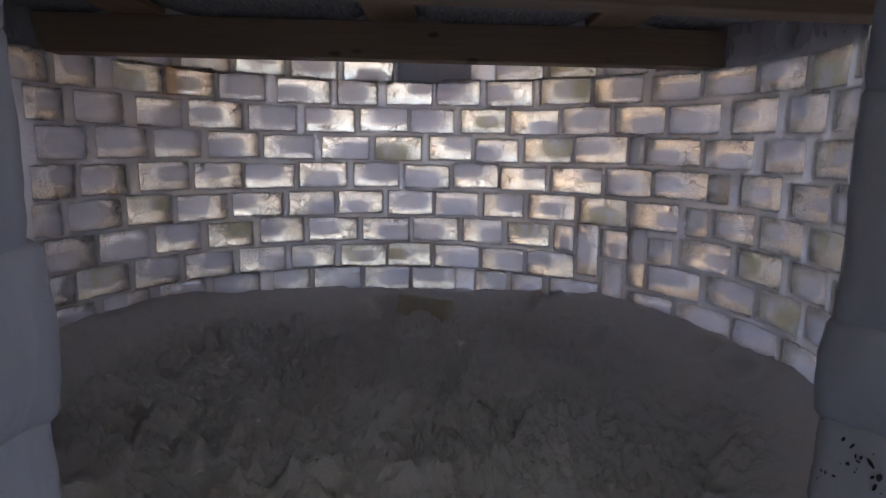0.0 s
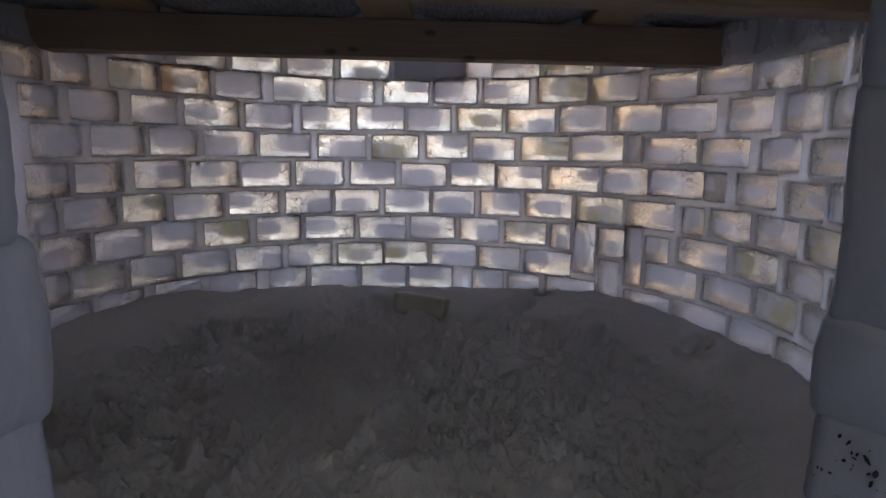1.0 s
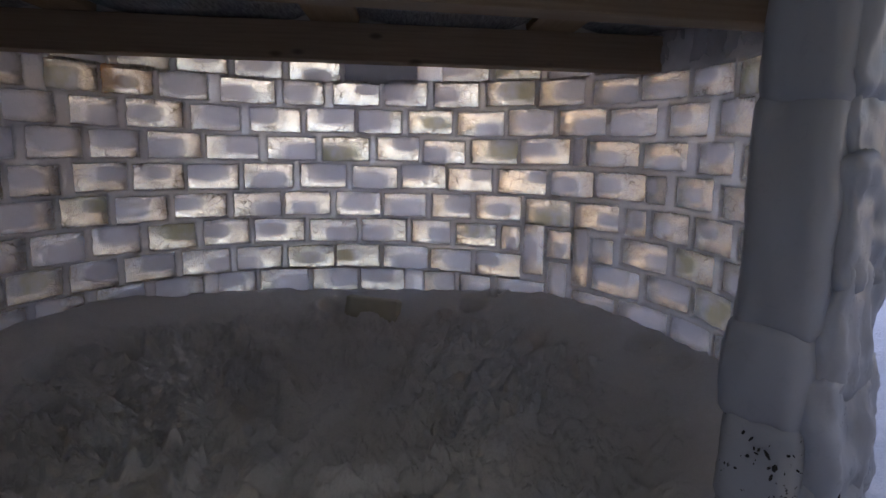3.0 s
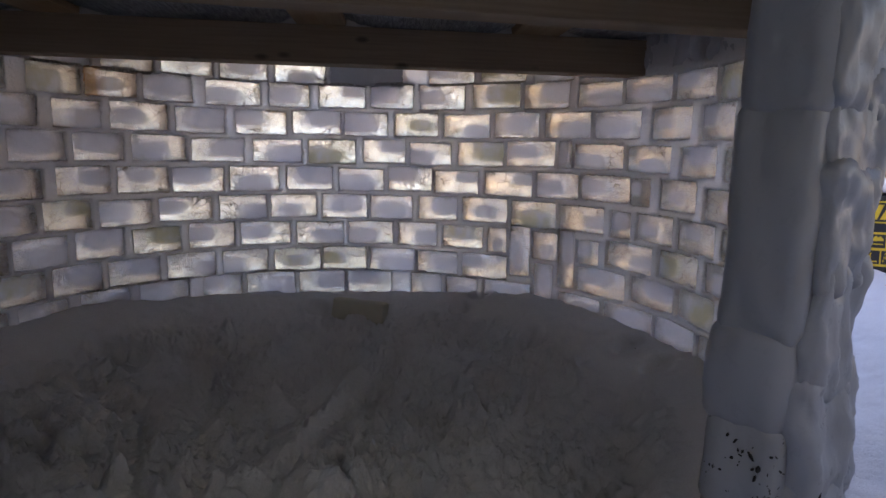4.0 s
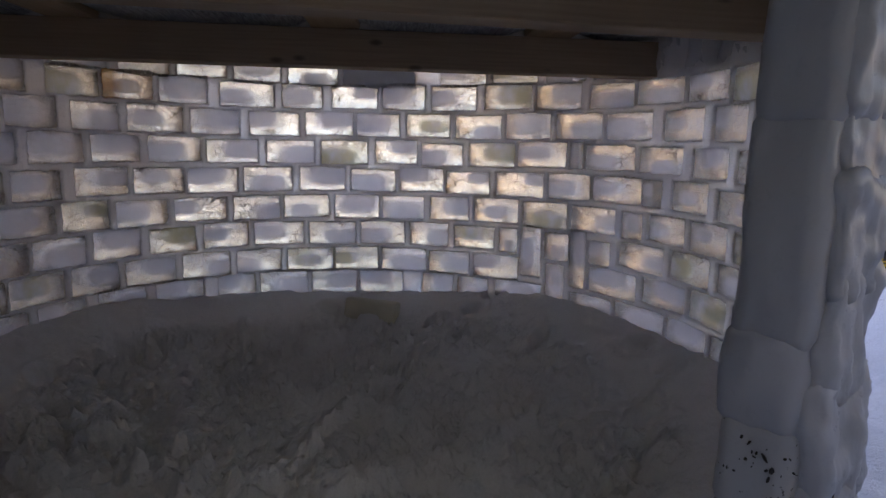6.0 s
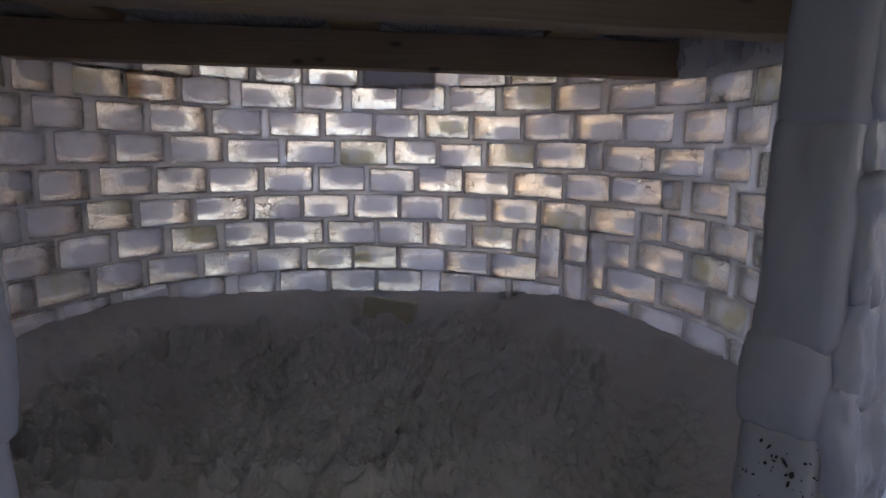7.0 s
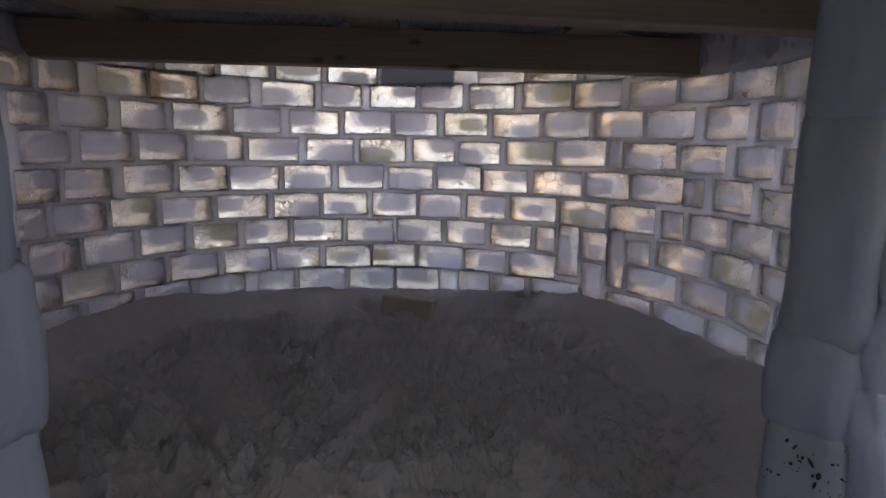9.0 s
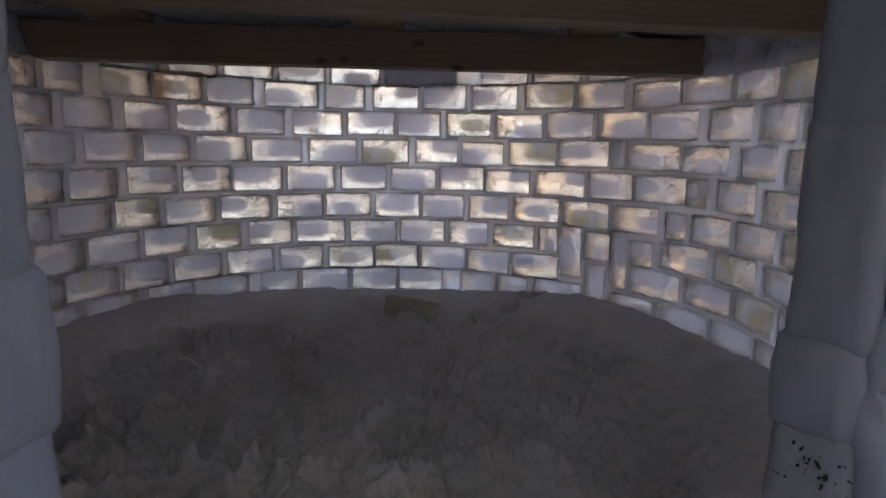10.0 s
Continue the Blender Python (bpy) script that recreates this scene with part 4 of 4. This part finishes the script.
def house(m):
    """A rendered house; its long front faces local -y."""
    root = holder("house", m, "cream rendered house with brown gutter and closed shutters", "house")
    w, d, h = 9.0, 6.0, 2.34
    sx0, sx1, sz0, sz1 = -0.75, 0.75, 0.80, 1.66
    win = (sx0, sx1, sz0, sz1)
    part("wall", box_bm(w / 2 + sx0, 0.3, h, 0, pose((-w / 2 + sx0) / 2, 0.15, h / 2)), CREAM, root)
    part("wall", box_bm(w / 2 - sx1, 0.3, h, 0, pose((w / 2 + sx1) / 2, 0.15, h / 2)), CREAM, root)
    part("wall", box_bm(sx1 - sx0, 0.3, sz0, 0, pose(0, 0.15, sz0 / 2)), CREAM, root)
    part("wall", box_bm(sx1 - sx0, 0.3, h - sz1, 0, pose(0, 0.15, (h + sz1) / 2)), CREAM, root)
    for x in (-w / 2 + 0.15, w / 2 - 0.15):
        part("wall", box_bm(0.3, d - 0.3, h, 0, pose(x, d / 2 + 0.15, h / 2)), CREAM, root)
    part("wall", box_bm(w - 0.6, 0.3, h, 0, pose(0, d - 0.15, h / 2)), CREAM, root)
    shutter = part("roller_shutter", box_bm(sx1 - sx0, 0.02, sz1 - sz0, 0, pose(0, 0.16, (sz0 + sz1) / 2)), SHUTTER, root, "orange-brown closed roller shutter")
    n = 24
    slat_bm = tube_bm([(-(sx1 - sx0) / 2, 0, 0), ((sx1 - sx0) / 2, 0, 0)], 0.021, 8)
    slat = bpy.data.meshes.new("slat")
    slat_bm.to_mesh(slat)
    slat_bm.free()
    slat.materials.append(SHUTTER)
    for k in range(n):
        ob = new("slat", slat)
        ob.parent = shutter
        ob.matrix_local = pose(0, 0.148, sz0 + (k + 0.5) * (sz1 - sz0) / n) @ Matrix.Diagonal((1, 0.5, 0.95, 1))
    part("lintel", box_bm(sx1 - sx0 + 0.2, 0.06, 0.11, 0.004, pose(0, -0.025, sz1 + 0.055)), WHITE, root, "white window head")
    part("window_sill", box_bm(sx1 - sx0 + 0.2, 0.2, 0.05, 0.004, pose(0, -0.06, sz0 - 0.025)), WHITE, root, "white window sill")
    # roof with eaves, tiles and rafters
    pitch, over, run = radians(28), 0.55, d / 2 + 0.55
    for side in (1, -1):
        slope = Matrix.Translation((0, d / 2, h + 0.02 + (d / 2) * math.tan(pitch))) @ Matrix.Rotation(math.pi if side < 0 else 0, 4, "Z") @ Matrix.Rotation(pitch, 4, "X")
        long = run / math.cos(pitch)
        roof = part("roof", box_bm(w + 0.8, long, 0.08, 0, slope @ pose(0, -long / 2, 0.06)), ROOF, root)
        rows = 12
        for k in range(rows):
            part("tile_course", box_bm(w + 0.82, long / rows + 0.05, 0.03, 0.006, slope @ pose(0, -long * (k + 0.5) / rows, 0.115, 3)), ROOF, roof)
    part("fascia", box_bm(w + 0.8, 0.03, 0.14, 0.003, pose(0, -over - 0.015, h - 0.20)), WHITE, root, "white eaves board")
    part("gutter", tube_bm([(-w / 2 - 0.4, -over - 0.09, h - 0.22), (w / 2 + 0.4, -over - 0.09, h - 0.22)], 0.06, 10), BROWN, root, "brown gutter")
    for k in range(12):
        x = -w / 2 + 0.3 + k * (w - 0.6) / 11
        part("rafter_end", box_bm(0.09, over, 0.12, 0.004, pose(x, -over / 2, h - 0.17, 0)), PINE_Y, root)
    gable = bmesh.new()
    for x in (-w / 2 + 0.15, w / 2 - 0.15):
        vs = [gable.verts.new((x + o, y, z)) for o in (-0.14, 0.14) for y, z in ((0.05, h), (d - 0.05, h), (d / 2, h + (d / 2) * math.tan(pitch) - 0.05))]
        gable.faces.new(vs[:3]), gable.faces.new(vs[3:][::-1])
        for a, b in ((0, 1), (1, 2), (2, 0)):
            gable.faces.new((vs[a], vs[a + 3], vs[b + 3], vs[b]))
    bmesh.ops.recalc_face_normals(gable, faces=gable.faces[:])
    part("gable", gable, CREAM, root)
    return root


def evergreen(m, high, seed):
    rng = random.Random(seed)
    root = holder("evergreen_tree", m, "dark evergreen tree behind the house", "tree", "trees behind the house")
    part("trunk", tube_bm([(0, 0, -0.2), (0.03, 0.02, high * 0.4), (0.0, 0.05, high * 0.95)], [0.16, 0.10, 0.02], 8), BARK, root)
    verts, faces, lv, lf = [], [], [], []
    limbs = bmesh.new()
    for k in range(110):
        z = high * (0.12 + 0.86 * (k / 110) ** 0.9)
        reach = (1 - z / high) * high * 0.27 * rng.uniform(0.75, 1.15) + 0.15
        a = k * 2.4 + rng.uniform(-0.3, 0.3)
        tip = Vector((math.cos(a) * reach, math.sin(a) * reach, z - 0.25 * reach))
        base = Vector((0, 0.03, z))
        side = Vector((-math.sin(a), math.cos(a), 0)) * 0.012
        q = [limbs.verts.new(p) for p in (base + side * 2, base - side * 2, tip - side * 0.5, tip + side * 0.5)]
        limbs.faces.new(q)
        for j in range(100):
            t = rng.uniform(0.15, 1.02)
            p = base.lerp(tip, t) + Vector((rng.gauss(0, 0.10), rng.gauss(0, 0.10), rng.gauss(-0.04, 0.06)))
            s = rng.uniform(0.04, 0.10)
            u = Vector((rng.uniform(-1, 1), rng.uniform(-1, 1), rng.uniform(-0.6, 0.4))).normalized()
            v = u.cross(Vector((rng.uniform(-1, 1), rng.uniform(-1, 1), 1))).normalized()
            n = len(lv)
            lv += [tuple(p - u * s), tuple(p + v * s * 0.35), tuple(p + u * s), tuple(p - v * s * 0.35)]
            lf.append((n, n + 1, n + 2, n + 3))
    part("limbs", limbs, BARK, root)
    crown = new("crown", array_mesh("crown", lv, lf, LEAF, False))
    crown.parent = root
    return root


FACE = -41.0        # the yard things turn their fronts to the hut's doorway
yard = Matrix.Rotation(radians(FACE), 4, "Z")


def in_yard(right, ahead, z=0.0, turn=0.0):
    """A pose in the yard beyond the wall, ahead along the sight line past the doorway's edge."""
    p = yard @ Vector((right, ahead, 0))
    return pose(p.x + 0.07, p.y, z, 0, 0, FACE + turn)


tool_carton()
snow_cap("thick cushion of snow lying on the carton", *((in_yard(-0.03, 4.36).translation)[:2]), 0.655, 0.86, 0.52, 0.10, FACE, 1.0)
scraper = holder("snow_shovel_blade", set_on(2.57, 2.75, -60, -0.03), "red plastic shovel blade half buried in snow", "shovel")
blade = bmesh.new()
grid = [[blade.verts.new((x, y, 0.045 * (1 - (x / 0.10) ** 2) + 0.02 * y)) for y in np.linspace(-0.09, 0.09, 6)] for x in np.linspace(-0.10, 0.10, 9)]
for i in range(8):
    for j in range(5):
        blade.faces.new((grid[i][j], grid[i + 1][j], grid[i + 1][j + 1], grid[i][j + 1]))
bmesh.ops.solidify(blade, geom=blade.faces[:], thickness=0.006)
part("blade", blade, RED, scraper, "red plastic blade", True)
part("socket", tube_bm([(0, 0.07, 0.04), (0.0, 0.16, 0.05)], 0.018, 10), TWIG, scraper, "black handle socket", True)
ground_far = 0.22
trestle_ladder(in_yard(-0.09, 5.15, ground_far - 0.16))
woodpile(in_yard(0.35, 5.75, ground_far), 2.3, 0.75)
house(in_yard(-0.25, 7.6, -0.15, -6))
for dx, dy, hh, sd in ((-3.2, 15.5, 7.5, 3), (-0.5, 14.5, 9.0, 4), (1.9, 16.0, 8.0, 6)):
    evergreen(in_yard(dx, dy, 0.2), hh, sd)
# unseen plain walls added to block light, at left and behind the camera
side_bm = box_bm(0.3, 9.0, 2.7, 0.0, pose(-3.3, 3.15, 1.2))
tagged(mesh_object("wall_side_yard", side_bm, OLD_WOOD), "unseen board wall added to keep sky light off the hut's left side", "wall", kind="structure")
# its height sets how far its shadow reaches over hut and yard
back_bm = box_bm(16.0, 0.3, 3.5, 0.0, pose(1.0, -1.5, 1.6))
back = tagged(mesh_object("wall_yard", back_bm, CREAM), "unseen pale wall added to shade the hut and doorway from behind", "wall", kind="structure")
